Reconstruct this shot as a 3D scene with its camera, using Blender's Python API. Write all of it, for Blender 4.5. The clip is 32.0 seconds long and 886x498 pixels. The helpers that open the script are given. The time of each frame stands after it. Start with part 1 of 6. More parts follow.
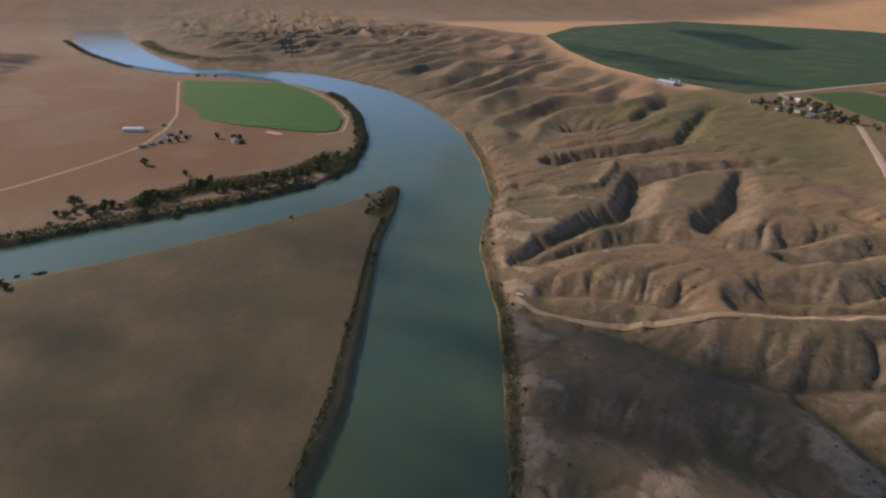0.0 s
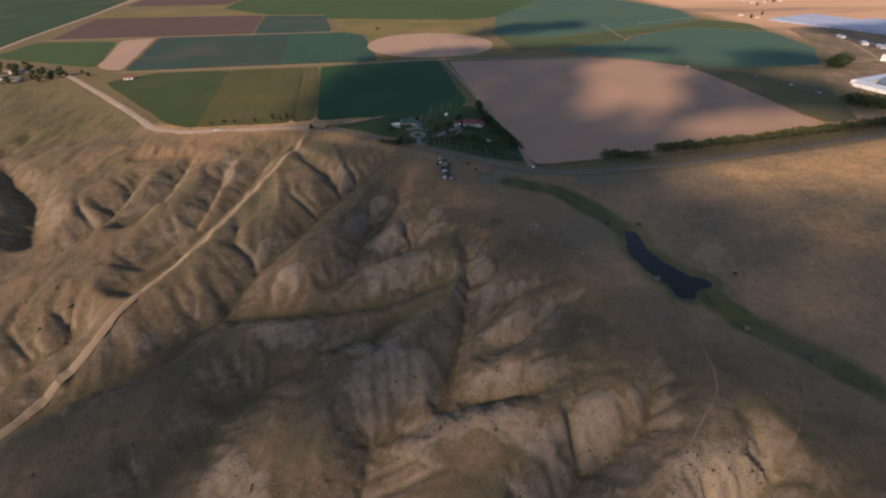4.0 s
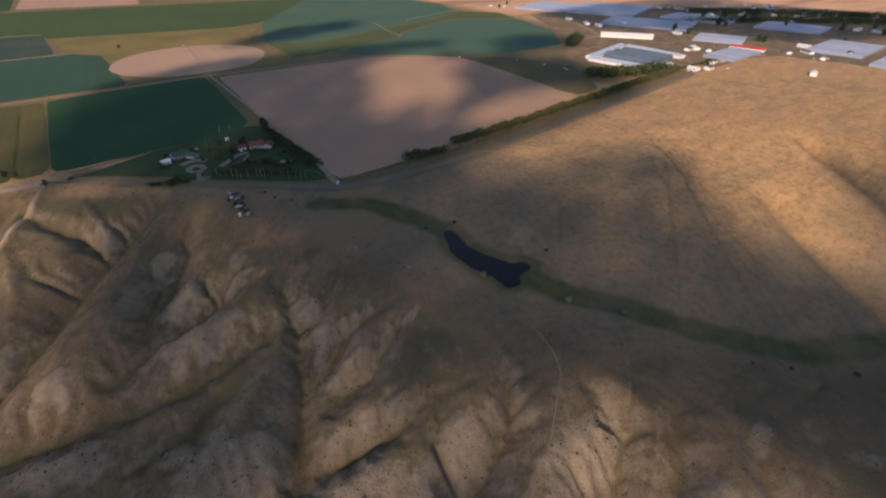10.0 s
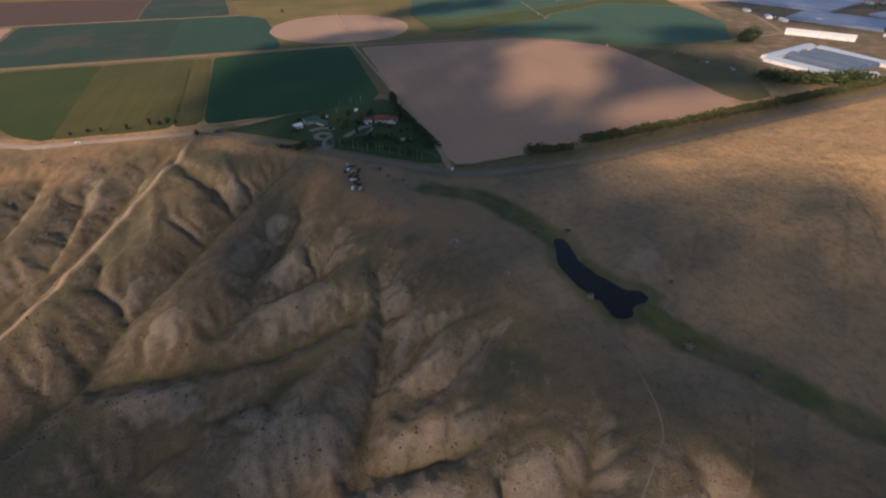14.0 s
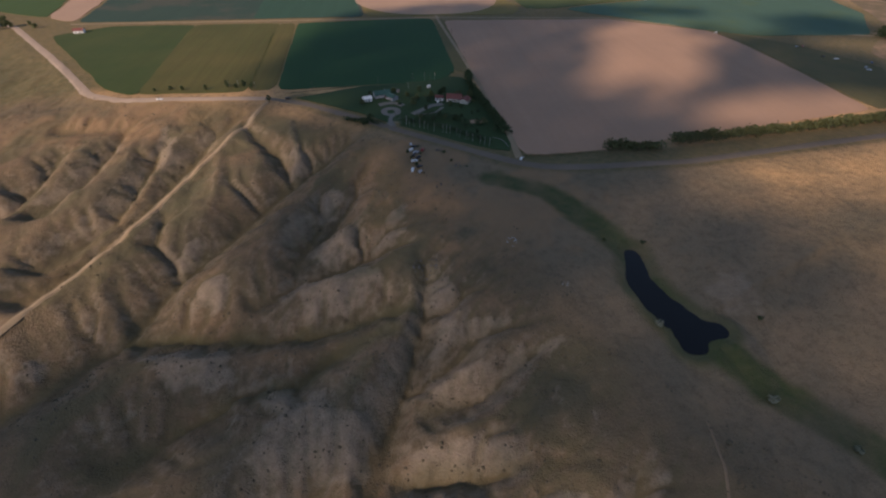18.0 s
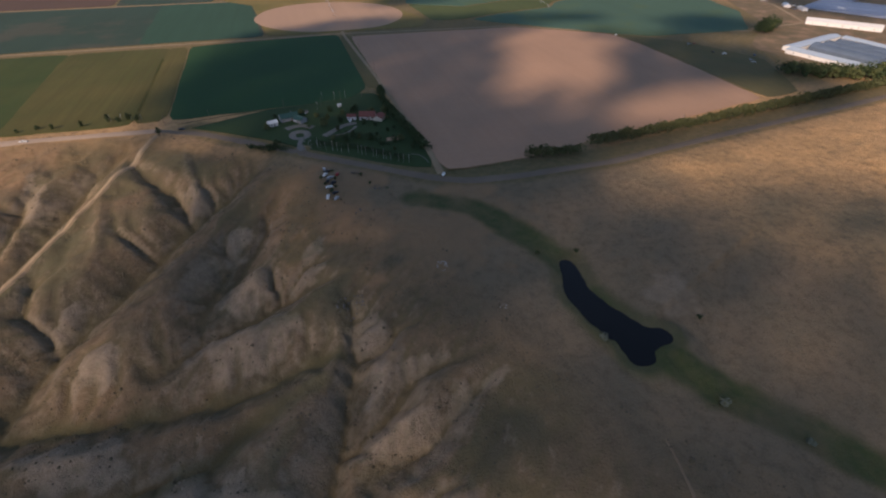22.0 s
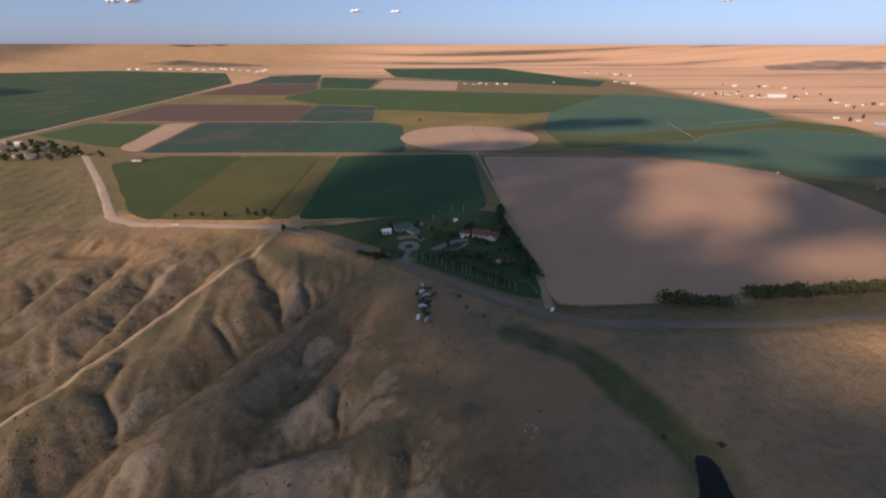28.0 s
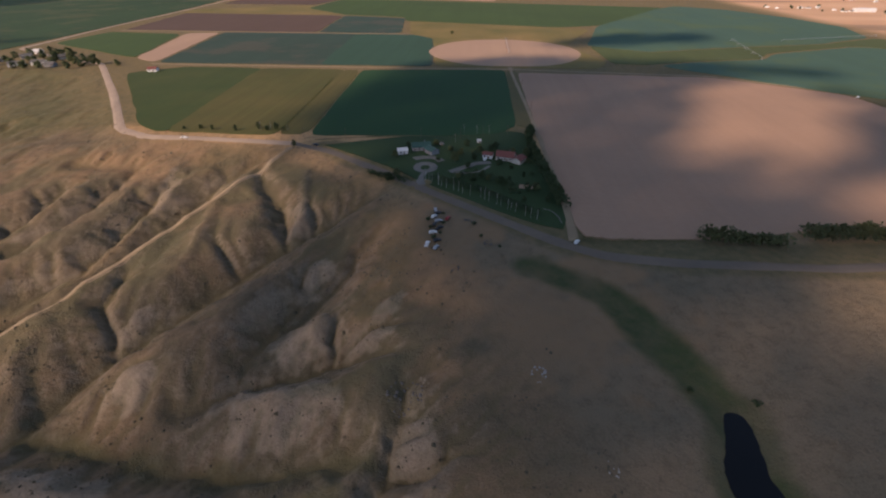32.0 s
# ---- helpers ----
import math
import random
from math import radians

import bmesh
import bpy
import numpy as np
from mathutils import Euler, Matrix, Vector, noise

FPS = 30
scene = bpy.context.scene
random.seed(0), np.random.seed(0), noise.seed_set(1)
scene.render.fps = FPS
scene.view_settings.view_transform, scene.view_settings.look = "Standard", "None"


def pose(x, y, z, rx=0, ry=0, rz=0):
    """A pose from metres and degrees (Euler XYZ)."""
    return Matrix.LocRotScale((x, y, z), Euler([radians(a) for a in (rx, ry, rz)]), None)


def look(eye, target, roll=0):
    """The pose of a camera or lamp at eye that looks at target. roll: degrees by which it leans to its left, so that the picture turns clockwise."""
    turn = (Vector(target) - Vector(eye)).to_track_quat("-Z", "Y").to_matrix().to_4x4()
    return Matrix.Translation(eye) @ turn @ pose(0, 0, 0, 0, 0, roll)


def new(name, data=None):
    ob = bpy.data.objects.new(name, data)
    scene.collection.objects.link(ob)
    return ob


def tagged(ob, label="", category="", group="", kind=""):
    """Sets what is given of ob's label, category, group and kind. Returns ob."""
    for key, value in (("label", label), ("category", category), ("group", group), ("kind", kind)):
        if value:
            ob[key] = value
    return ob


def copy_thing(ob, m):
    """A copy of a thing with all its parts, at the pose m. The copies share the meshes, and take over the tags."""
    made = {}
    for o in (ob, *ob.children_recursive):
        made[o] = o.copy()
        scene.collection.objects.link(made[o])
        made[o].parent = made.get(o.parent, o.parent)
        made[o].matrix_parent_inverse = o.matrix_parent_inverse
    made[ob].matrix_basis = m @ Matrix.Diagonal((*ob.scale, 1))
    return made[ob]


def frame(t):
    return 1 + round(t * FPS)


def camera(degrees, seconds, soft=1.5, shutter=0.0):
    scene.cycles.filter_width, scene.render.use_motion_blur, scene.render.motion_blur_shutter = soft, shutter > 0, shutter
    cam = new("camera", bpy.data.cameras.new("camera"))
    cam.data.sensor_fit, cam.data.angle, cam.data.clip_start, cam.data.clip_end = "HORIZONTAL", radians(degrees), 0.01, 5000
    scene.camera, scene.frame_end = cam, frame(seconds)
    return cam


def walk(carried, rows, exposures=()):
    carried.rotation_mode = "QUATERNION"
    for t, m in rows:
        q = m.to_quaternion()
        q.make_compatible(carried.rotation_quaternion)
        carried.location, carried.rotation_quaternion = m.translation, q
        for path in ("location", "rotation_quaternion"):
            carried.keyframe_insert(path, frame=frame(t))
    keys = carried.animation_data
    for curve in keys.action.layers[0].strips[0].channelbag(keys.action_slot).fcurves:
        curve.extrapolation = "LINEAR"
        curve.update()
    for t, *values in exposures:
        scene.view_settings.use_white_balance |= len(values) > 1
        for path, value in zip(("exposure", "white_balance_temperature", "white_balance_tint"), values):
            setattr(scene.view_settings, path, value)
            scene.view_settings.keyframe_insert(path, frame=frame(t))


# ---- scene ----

cam = camera(86.9, 32.0, 2.2)
PATH = [  # seconds, eye, target, lean
    (0.0, (-59.7, 23.7, 160.5), (-306.7, 110.9, 14.1), 1.18),
    (0.5, (-62.9, 25.6, 161.7), (-292.8, 148.2, 13.1), 1.16),
    (1.0, (-65.4, 27.3, 162.6), (-272.5, 183.8, 12.2), 0.92),
    (1.5, (-67.4, 29.1, 163.3), (-245.8, 215.1, 9.8), 0.75),
    (2.0, (-68.9, 30.8, 164.0), (-211.0, 243.6, 7.4), 0.62),
    (2.5, (-69.9, 32.5, 164.5), (-164.4, 267.9, 4.3), 0.53),
    (3.0, (-70.5, 34.2, 164.9), (-117.4, 280.6, 0.4), 0.35),
    (3.5, (-70.7, 35.9, 165.2), (-74.4, 285.0, -1.9), 0.04),
    (4.0, (-70.6, 37.7, 165.5), (-34.7, 284.1, -1.9), -0.30),
    (4.5, (-70.2, 39.5, 165.7), (-3.9, 278.0, -3.8), -0.51),
    (6.5, (-66.4, 47.3, 166.2), (89.0, 236.4, -7.2), -1.10),
    (7.0, (-65.1, 49.4, 166.2), (100.8, 231.6, -5.0), -1.16),
    (7.5, (-63.6, 51.6, 166.2), (103.3, 234.3, -3.3), -1.08),
    (8.0, (-62.0, 53.7, 166.2), (104.1, 235.8, -4.8), -0.94),
    (8.5, (-60.4, 56.0, 166.2), (102.5, 239.8, -6.1), -0.85),
    (9.0, (-58.7, 58.2, 166.1), (101.2, 244.4, -6.5), -0.69),
    (9.5, (-57.0, 60.5, 165.9), (93.9, 256.8, -3.5), -0.56),
    (10.0, (-55.3, 62.9, 165.8), (79.9, 271.1, -2.6), -0.51),
    (10.5, (-53.6, 65.2, 165.6), (65.5, 282.3, -3.8), -0.30),
    (11.0, (-51.9, 67.6, 165.3), (48.9, 295.0, -2.5), -0.13),
    (11.5, (-50.2, 70.1, 165.0), (36.0, 301.6, -5.1), -0.15),
    (12.0, (-48.5, 72.5, 164.7), (26.4, 305.2, -9.2), 0.02),
    (12.5, (-46.9, 74.9, 164.3), (23.0, 308.3, -10.8), 0.03),
    (13.0, (-45.3, 77.4, 163.9), (25.1, 310.1, -11.9), 0.08),
    (13.5, (-43.8, 79.9, 163.4), (26.1, 311.4, -14.1), 0.07),
    (15.5, (-38.0, 89.8, 161.1), (34.8, 323.0, -13.0), 0.31),
    (16.0, (-36.7, 92.3, 160.4), (29.7, 325.0, -16.9), 0.47),
    (16.5, (-35.4, 94.8, 159.7), (22.4, 327.4, -20.7), 0.54),
    (17.0, (-34.2, 97.3, 158.9), (14.4, 331.0, -22.8), 0.61),
    (17.5, (-32.9, 99.8, 158.1), (5.4, 333.9, -25.4), 0.69),
    (18.0, (-31.7, 102.3, 157.3), (-2.8, 334.7, -30.1), 0.78),
    (18.5, (-30.5, 104.8, 156.5), (-4.5, 334.9, -34.2), 0.75),
    (19.0, (-29.3, 107.3, 155.7), (2.6, 336.4, -35.4), 0.71),
    (19.5, (-28.2, 109.9, 154.8), (16.3, 340.8, -31.4), 0.51),
    (20.0, (-27.0, 112.5, 154.0), (30.6, 346.1, -25.3), 0.31),
    (20.5, (-25.8, 115.1, 153.1), (41.2, 348.0, -23.7), 0.31),
    (21.0, (-24.6, 117.7, 152.3), (46.4, 348.5, -25.8), 0.22),
    (21.5, (-23.3, 120.4, 151.5), (47.5, 350.5, -27.5), 0.25),
    (22.0, (-22.1, 123.1, 150.6), (47.1, 352.1, -30.3), 0.30),
    (22.5, (-20.8, 125.8, 149.8), (45.7, 354.3, -32.9), 0.35),
    (23.0, (-19.5, 128.6, 149.1), (44.4, 356.8, -34.9), 0.31),
    (23.5, (-18.1, 131.4, 148.3), (44.3, 358.0, -38.1), 0.36),
    (24.0, (-16.7, 134.3, 147.6), (43.5, 359.5, -41.3), 0.36),
    (24.5, (-15.2, 137.2, 146.8), (42.2, 361.8, -43.6), 0.34),
    (26.5, (-9.0, 149.3, 144.0), (22.8, 373.9, -52.3), 0.13),
    (27.0, (-7.4, 152.4, 143.2), (10.9, 371.6, -60.8), 0.22),
    (27.1, (-7.08, 153.02, 143.04), (9.26, 377.74, -60.33), 0.24),
    (27.2, (-6.76, 153.64, 142.88), (7.62, 383.88, -59.48), 0.26),
    (27.3, (-6.44, 154.26, 142.72), (5.98, 390.02, -54.57), 0.28),
    (27.4, (-6.12, 154.88, 142.56), (4.34, 396.16, -43.04), 0.30),
    (27.5, (-5.8, 155.5, 142.4), (2.7, 402.3, -28.0), 0.32),
    (27.6, (-5.48, 156.12, 142.24), (1.38, 408.52, -15.65), 0.27),
    (27.7, (-5.16, 156.74, 142.08), (0.06, 414.74, -2.33), 0.23),
    (27.8, (-4.84, 157.36, 141.92), (-1.26, 420.96, 7.84), 0.18),
    (27.9, (-4.52, 157.98, 141.76), (-2.58, 427.18, 16.54), 0.14),
    (28.0, (-4.2, 158.6, 141.6), (-3.9, 433.4, 21.2), 0.09),
    (28.1, (-3.88, 159.22, 141.40), (-3.56, 433.76, 26.01), 0.08),
    (28.2, (-3.56, 159.84, 141.20), (-3.22, 434.12, 26.06), 0.07),
    (28.3, (-3.24, 160.46, 141.00), (-2.88, 434.48, 24.94), 0.06),
    (28.4, (-2.92, 161.08, 140.80), (-2.54, 434.84, 21.66), 0.05),
    (28.5, (-2.6, 161.7, 140.6), (-2.2, 435.2, 17.4), 0.04),
    (29.0, (-1.0, 164.8, 139.5), (0.2, 431.0, 1.3), 0.03),
    (29.5, (0.5, 167.8, 138.2), (1.5, 429.8, -7.9), 0.03),
    (30.0, (1.9, 170.7, 136.8), (1.0, 430.4, -13.4), 0.02),
    (30.5, (3.3, 173.6, 135.1), (-2.0, 430.6, -19.5), 0.06),
    (31.0, (4.4, 176.2, 133.1), (-5.9, 431.4, -24.4), 0.10),
    (31.5, (5.4, 178.7, 130.7), (-9.3, 431.7, -29.8), 0.16),
    (32.0, (6.1, 181.0, 127.9), (-13.2, 433.4, -33.1), 0.14),
]
EXPOSURES = [(0, 0.42, 6050, 11), (3, 0.54, 6450, 12), (9, 0.52, 6450, 12), (12, 0.45, 6350, 10.5), (24, 0.45, 6400, 11), (28, 0.52, 6450, 13), (32, 0.54, 6550, 13.5)]
walk(cam, [(t, look(e, g, r)) for t, e, g, r in PATH], EXPOSURES)

# --- sky and sun ---
SUN_AZ, SUN_EL = radians(228), radians(28)  # clockwise from +y
TO_SUN = Vector((math.sin(SUN_AZ) * math.cos(SUN_EL), math.cos(SUN_AZ) * math.cos(SUN_EL), math.sin(SUN_EL)))
world = bpy.data.worlds.new("sky")
scene.world = world
world.use_nodes = True
sky = world.node_tree.nodes.new("ShaderNodeTexSky")
sky.sky_type, sky.sun_disc, sky.sun_elevation, sky.sun_rotation = "NISHITA", False, SUN_EL, SUN_AZ
sky.dust_density, sky.ozone_density = 0.2, 2.5
back = world.node_tree.nodes["Background"]
back.inputs["Strength"].default_value = 0.1
haze = world.node_tree.nodes.new("ShaderNodeMix")  # thin lavender summer haze
haze.data_type, haze.blend_type = "RGBA", "MULTIPLY"
haze.inputs["Factor"].default_value, haze.inputs["B"].default_value = 1.0, (0.92, 0.965, 1.0, 1)
milky = world.node_tree.nodes.new("ShaderNodeHueSaturation")
milky.inputs["Saturation"].default_value = 0.74
world.node_tree.links.new(sky.outputs[0], milky.inputs["Color"])
world.node_tree.links.new(milky.outputs[0], haze.inputs["A"])
# the far air lies blue over the horizon
spot, split = world.node_tree.nodes.new("ShaderNodeTexCoord"), world.node_tree.nodes.new("ShaderNodeSeparateXYZ")
ramp, air = world.node_tree.nodes.new("ShaderNodeValToRGB"), world.node_tree.nodes.new("ShaderNodeMix")
ramp.color_ramp.elements[0].color, ramp.color_ramp.elements[1].color = (0.42, 0.48, 0.77, 1), (1, 1, 1, 1)
ramp.color_ramp.elements[1].position = 0.4
air.data_type, air.blend_type = "RGBA", "MULTIPLY"
air.inputs["Factor"].default_value = 1.0
world.node_tree.links.new(spot.outputs["Generated"], split.inputs[0])
world.node_tree.links.new(split.outputs["Z"], ramp.inputs[0])
world.node_tree.links.new(haze.outputs["Result"], air.inputs["A"])
world.node_tree.links.new(ramp.outputs[0], air.inputs["B"])
world.node_tree.links.new(air.outputs["Result"], back.inputs[0])
sun = new("sun", bpy.data.lights.new("sun", "SUN"))
sun.data.energy, sun.data.angle, sun.data.color = 4.0, radians(1.6), (1.0, 0.74, 0.545)
sun.matrix_world = look(TO_SUN * 100, (0, 0, 0))

# --- materials ---
def material(name, rough=0.9):
    m = bpy.data.materials.new(name)
    m.use_nodes = True
    b = m.node_tree.nodes["Principled BSDF"]
    b.inputs["Roughness"].default_value = rough
    b.inputs["Specular IOR Level"].default_value = 0.25
    return m, m.node_tree, b


def node(nt, kind, **values):
    n = nt.nodes.new(kind)
    for k, v in values.items():
        n.inputs[k.replace("_", " ")].default_value = v
    return n


def where(nt, scale=(1, 1, 1), turn=0.0):
    """World position, scaled and turned about z."""
    g, m = nt.nodes.new("ShaderNodeNewGeometry"), nt.nodes.new("ShaderNodeMapping")
    m.inputs["Scale"].default_value, m.inputs["Rotation"].default_value = scale, (0, 0, turn)
    nt.links.new(g.outputs["Position"], m.inputs["Vector"])
    return m.outputs[0]


def noise_at(nt, vec, scale, detail=4, rough=0.6):
    n = node(nt, "ShaderNodeTexNoise", Scale=scale, Detail=detail, Roughness=rough)
    nt.links.new(vec, n.inputs["Vector"])
    return n.outputs["Fac"]


def steps(nt, fac, *stops):
    r = nt.nodes.new("ShaderNodeValToRGB")
    e = r.color_ramp.elements
    while len(e) < len(stops):
        e.new(0.5)
    for n, (p, c) in enumerate(stops):
        e[n].position = p
        e[n].color = (c, c, c, 1) if isinstance(c, (int, float)) else (*c, 1)
    nt.links.new(fac, r.inputs[0])
    return r.outputs[0]


def mix(nt, fac, a, b, mode="MIX"):
    m = nt.nodes.new("ShaderNodeMix")
    m.data_type, m.blend_type = "RGBA", mode
    for socket, v in ((m.inputs["Factor"], fac), (m.inputs["A"], a), (m.inputs["B"], b)):
        if isinstance(v, (int, float)):
            socket.default_value = v
        elif isinstance(v, tuple):
            socket.default_value = (*v, 1)
        else:
            nt.links.new(v, socket)
    return m.outputs["Result"]


def times(nt, a, b, op="MULTIPLY"):
    m = nt.nodes.new("ShaderNodeMath")
    m.operation, m.use_clamp = op, True
    for socket, v in ((m.inputs[0], a), (m.inputs[1], b)):
        if isinstance(v, (int, float)):
            socket.default_value = v
        else:
            nt.links.new(v, socket)
    return m.outputs[0]


def attribute(nt, name):
    a = nt.nodes.new("ShaderNodeAttribute")
    a.attribute_name = name
    return a.outputs["Fac"]


def bump(nt, b, height, strength=0.5, distance=1.0):
    n = node(nt, "ShaderNodeBump", Strength=strength, Distance=distance)
    nt.links.new(height, n.inputs["Height"])
    nt.links.new(n.outputs[0], b.inputs["Normal"])


def plain(name, c1, c2, scale=0.5, rough=0.8, metal=0.0, relief=0.2, by_object=0.0):
    """A surface with two tones at two scales, and relief."""
    m, nt, b = material(name, rough)
    v = where(nt)
    big, small = noise_at(nt, v, scale), noise_at(nt, v, scale * 9, 3)
    c = mix(nt, steps(nt, big, (0.35, 0.0), (0.65, 1.0)), c1, c2)
    c = mix(nt, times(nt, small, 0.5), c, tuple(0.6 * x for x in c1))
    if by_object:
        o = nt.nodes.new("ShaderNodeObjectInfo")
        h = nt.nodes.new("ShaderNodeHueSaturation")
        nt.links.new(steps(nt, o.outputs["Random"], (0, 1 - by_object), (1, 1 + by_object)), h.inputs["Value"])
        nt.links.new(c, h.inputs["Color"])
        c = h.outputs[0]
    nt.links.new(c, b.inputs["Base Color"])
    b.inputs["Metallic"].default_value = metal
    bump(nt, b, small, relief, 0.2)
    return m


def crop(name, c1, c2, turn=0.0, row=0.02, patch=0.006, rows=0.35, soil=None, soil_share=0.0):
    """A field: drilled rows along one direction, uneven growth, and tractor lines."""
    m, nt, b = material(name, 0.95)
    v = where(nt, (1, 1, 1), turn)
    streak = noise_at(nt, where(nt, (1, 0.03, 1), turn), row * 4, 5, 0.7)
    growth = noise_at(nt, v, patch, 5, 0.6)
    fine = noise_at(nt, v, 0.25, 3)
    c = mix(nt, steps(nt, growth, (0.3, 0.0), (0.7, 1.0)), c1, c2)
    c = mix(nt, times(nt, steps(nt, streak, (0.42, 0.0), (0.62, 1.0)), rows), c, tuple(0.62 * x for x in c1))
    c = mix(nt, times(nt, fine, 0.35), c, tuple(0.7 * x for x in c2))
    if soil:
        c = mix(nt, times(nt, steps(nt, noise_at(nt, v, patch * 2.3, 6, 0.65), (0.5, 0.0), (0.6, 1.0)), soil_share), c, soil)
    nt.links.new(c, b.inputs["Base Color"])
    bump(nt, b, fine, 0.5, 0.4)
    return m


def make_ground():
    m, nt, b = material("prairie_ground", 0.95)
    v = where(nt)
    big, mid, small, grain = noise_at(nt, v, 0.006, 5), noise_at(nt, v, 0.035, 5), noise_at(nt, v, 0.2, 4), noise_at(nt, v, 1.1, 3, 0.7)
    gold = mix(nt, steps(nt, big, (0.35, 0), (0.65, 1)), (0.44, 0.268, 0.125), (0.30, 0.202, 0.104))
    gold = mix(nt, steps(nt, mid, (0.45, 0), (0.7, 0.8)), gold, (0.47, 0.295, 0.145))
    side = mix(nt, steps(nt, big, (0.35, 0), (0.65, 1)), (0.154, 0.110, 0.066), (0.100, 0.089, 0.056))
    side = mix(nt, steps(nt, mid, (0.42, 0), (0.7, 0.8)), side, (0.196, 0.129, 0.076))
    # darker grass tone for the draw: part of its shade put into the colour
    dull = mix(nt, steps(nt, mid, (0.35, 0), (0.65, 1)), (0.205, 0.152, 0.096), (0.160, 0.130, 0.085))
    streaky = steps(nt, noise_at(nt, where(nt, (0.5, 1.5, 1), 0.6), 0.045, 6, 0.68), (0.44, 0), (0.6, 0.75))
    gold = mix(nt, streaky, gold, (0.53, 0.32, 0.148))
    worn_grass = steps(nt, noise_at(nt, where(nt, (1.4, 0.5, 1), 0.3), 0.06, 6, 0.7), (0.52, 0), (0.7, 0.5))
    gold = mix(nt, worn_grass, gold, (0.20, 0.145, 0.078))
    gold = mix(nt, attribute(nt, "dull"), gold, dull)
    grass = mix(nt, attribute(nt, "slope"), gold, side)
    grass = mix(nt, steps(nt, mix(nt, 0.45, small, grain), (0.47, 0), (0.66, 0.6)), grass, (0.085, 0.068, 0.042))
    grass = mix(nt, times(nt, attribute(nt, "bench"), 0.95), grass, (0.146, 0.080, 0.041))
    grass = mix(nt, times(nt, attribute(nt, "rust"), steps(nt, mid, (0.3, 0.4), (0.6, 0.9))), grass, (0.245, 0.156, 0.086))
    rough_grass = mix(nt, steps(nt, small, (0.35, 0), (0.65, 1)), (0.150, 0.115, 0.055), (0.095, 0.09, 0.04))
    grass = mix(nt, times(nt, attribute(nt, "verge"), 0.85), grass, rough_grass)
    clay = mix(nt, steps(nt, mid, (0.35, 0), (0.65, 1)), (0.30, 0.235, 0.170), (0.235, 0.186, 0.136))
    clay = mix(nt, steps(nt, mix(nt, 0.5, small, grain), (0.42, 0), (0.62, 0.75)), clay, (0.165, 0.130, 0.094))
    green = mix(nt, steps(nt, small, (0.35, 0), (0.65, 1)), (0.048, 0.066, 0.024), (0.073, 0.079, 0.033))
    ragged = mix(nt, 0.4, noise_at(nt, v, 0.28, 5, 0.7), noise_at(nt, v, 0.07, 4))
    bare = times(nt, times(nt, attribute(nt, "clay"), 0.5), times(nt, ragged, 0.85), "ADD")
    bare = steps(nt, bare, (0.50, 0.0), (0.72, 0.55), (0.98, 0.95))
    c = mix(nt, bare, grass, clay)
    wet = times(nt, attribute(nt, "moist"), steps(nt, mid, (0.3, 0.5), (0.55, 1.0)))
    c = mix(nt, wet, c, green)
    far = steps(nt, noise_at(nt, where(nt, (0.22, 2.0, 1), 0.04), 0.0022, 5), (0.33, (0.15, 0.125, 0.08)), (0.39, (0.34, 0.215, 0.135)), (0.45, (0.56, 0.335, 0.195)), (0.64, (0.66, 0.41, 0.25)))
    c = mix(nt, attribute(nt, "distance"), c, far)
    nt.links.new(c, b.inputs["Base Color"])
    h = mix(nt, 0.3, noise_at(nt, v, 0.13, 6, 0.65), grain)
    bump(nt, b, h, 0.85, 2.4)
    return m


def make_water():
    m, nt, b = material("river_water", 0.12)
    v = where(nt)
    c = mix(nt, steps(nt, noise_at(nt, v, 0.008, 4), (0.35, 0), (0.65, 1)), (0.074, 0.100, 0.056), (0.056, 0.096, 0.064))
    nt.links.new(c, b.inputs["Base Color"])
    b.inputs["Specular IOR Level"].default_value = 0.3
    bump(nt, b, noise_at(nt, v, 0.5, 4, 0.6), 0.12, 0.6)
    return m


def make_pond():
    m, nt, b = material("pond_water", 0.06)
    b.inputs["Base Color"].default_value = (0.004, 0.005, 0.007, 1)
    b.inputs["Specular IOR Level"].default_value = 0.2
    bump(nt, b, noise_at(nt, where(nt), 0.8, 3), 0.04, 0.3)
    return m


def make_cloud():
    m, nt, b = material("cloud", 1.0)
    b.inputs["Base Color"].default_value = (0.78, 0.87, 1.0, 1)
    return m


def leaves(name, c1, c2):
    m, nt, b = material(name, 0.75)
    g, o = nt.nodes.new("ShaderNodeNewGeometry"), nt.nodes.new("ShaderNodeObjectInfo")
    c = mix(nt, g.outputs["Random Per Island"], c1, c2)
    c = mix(nt, times(nt, o.outputs["Random"], 0.5), c, tuple(1.25 * x for x in c2))
    nt.links.new(c, b.inputs["Base Color"])
    return m


GROUND, WATER, POND_WATER, CLOUD = make_ground(), make_water(), make_pond(), make_cloud()
LEAF = leaves("green_leaves", (0.052, 0.066, 0.027), (0.082, 0.095, 0.036))
LEAF_HEDGE = leaves("hedge_leaves", (0.050, 0.058, 0.024), (0.078, 0.084, 0.034))
LEAF_DARK = leaves("dark_leaves", (0.026, 0.042, 0.018), (0.042, 0.060, 0.022))
LEAF_GREY = leaves("grey_leaves", (0.11, 0.13, 0.10), (0.16, 0.18, 0.14))
LEAF_DRY = leaves("olive_leaves", (0.075, 0.075, 0.025), (0.11, 0.10, 0.035))
SAGE = leaves("sagebrush", (0.055, 0.048, 0.032), (0.095, 0.08, 0.05))
BARK = plain("bark", (0.13, 0.10, 0.075), (0.18, 0.14, 0.11), 2.0, 0.95)
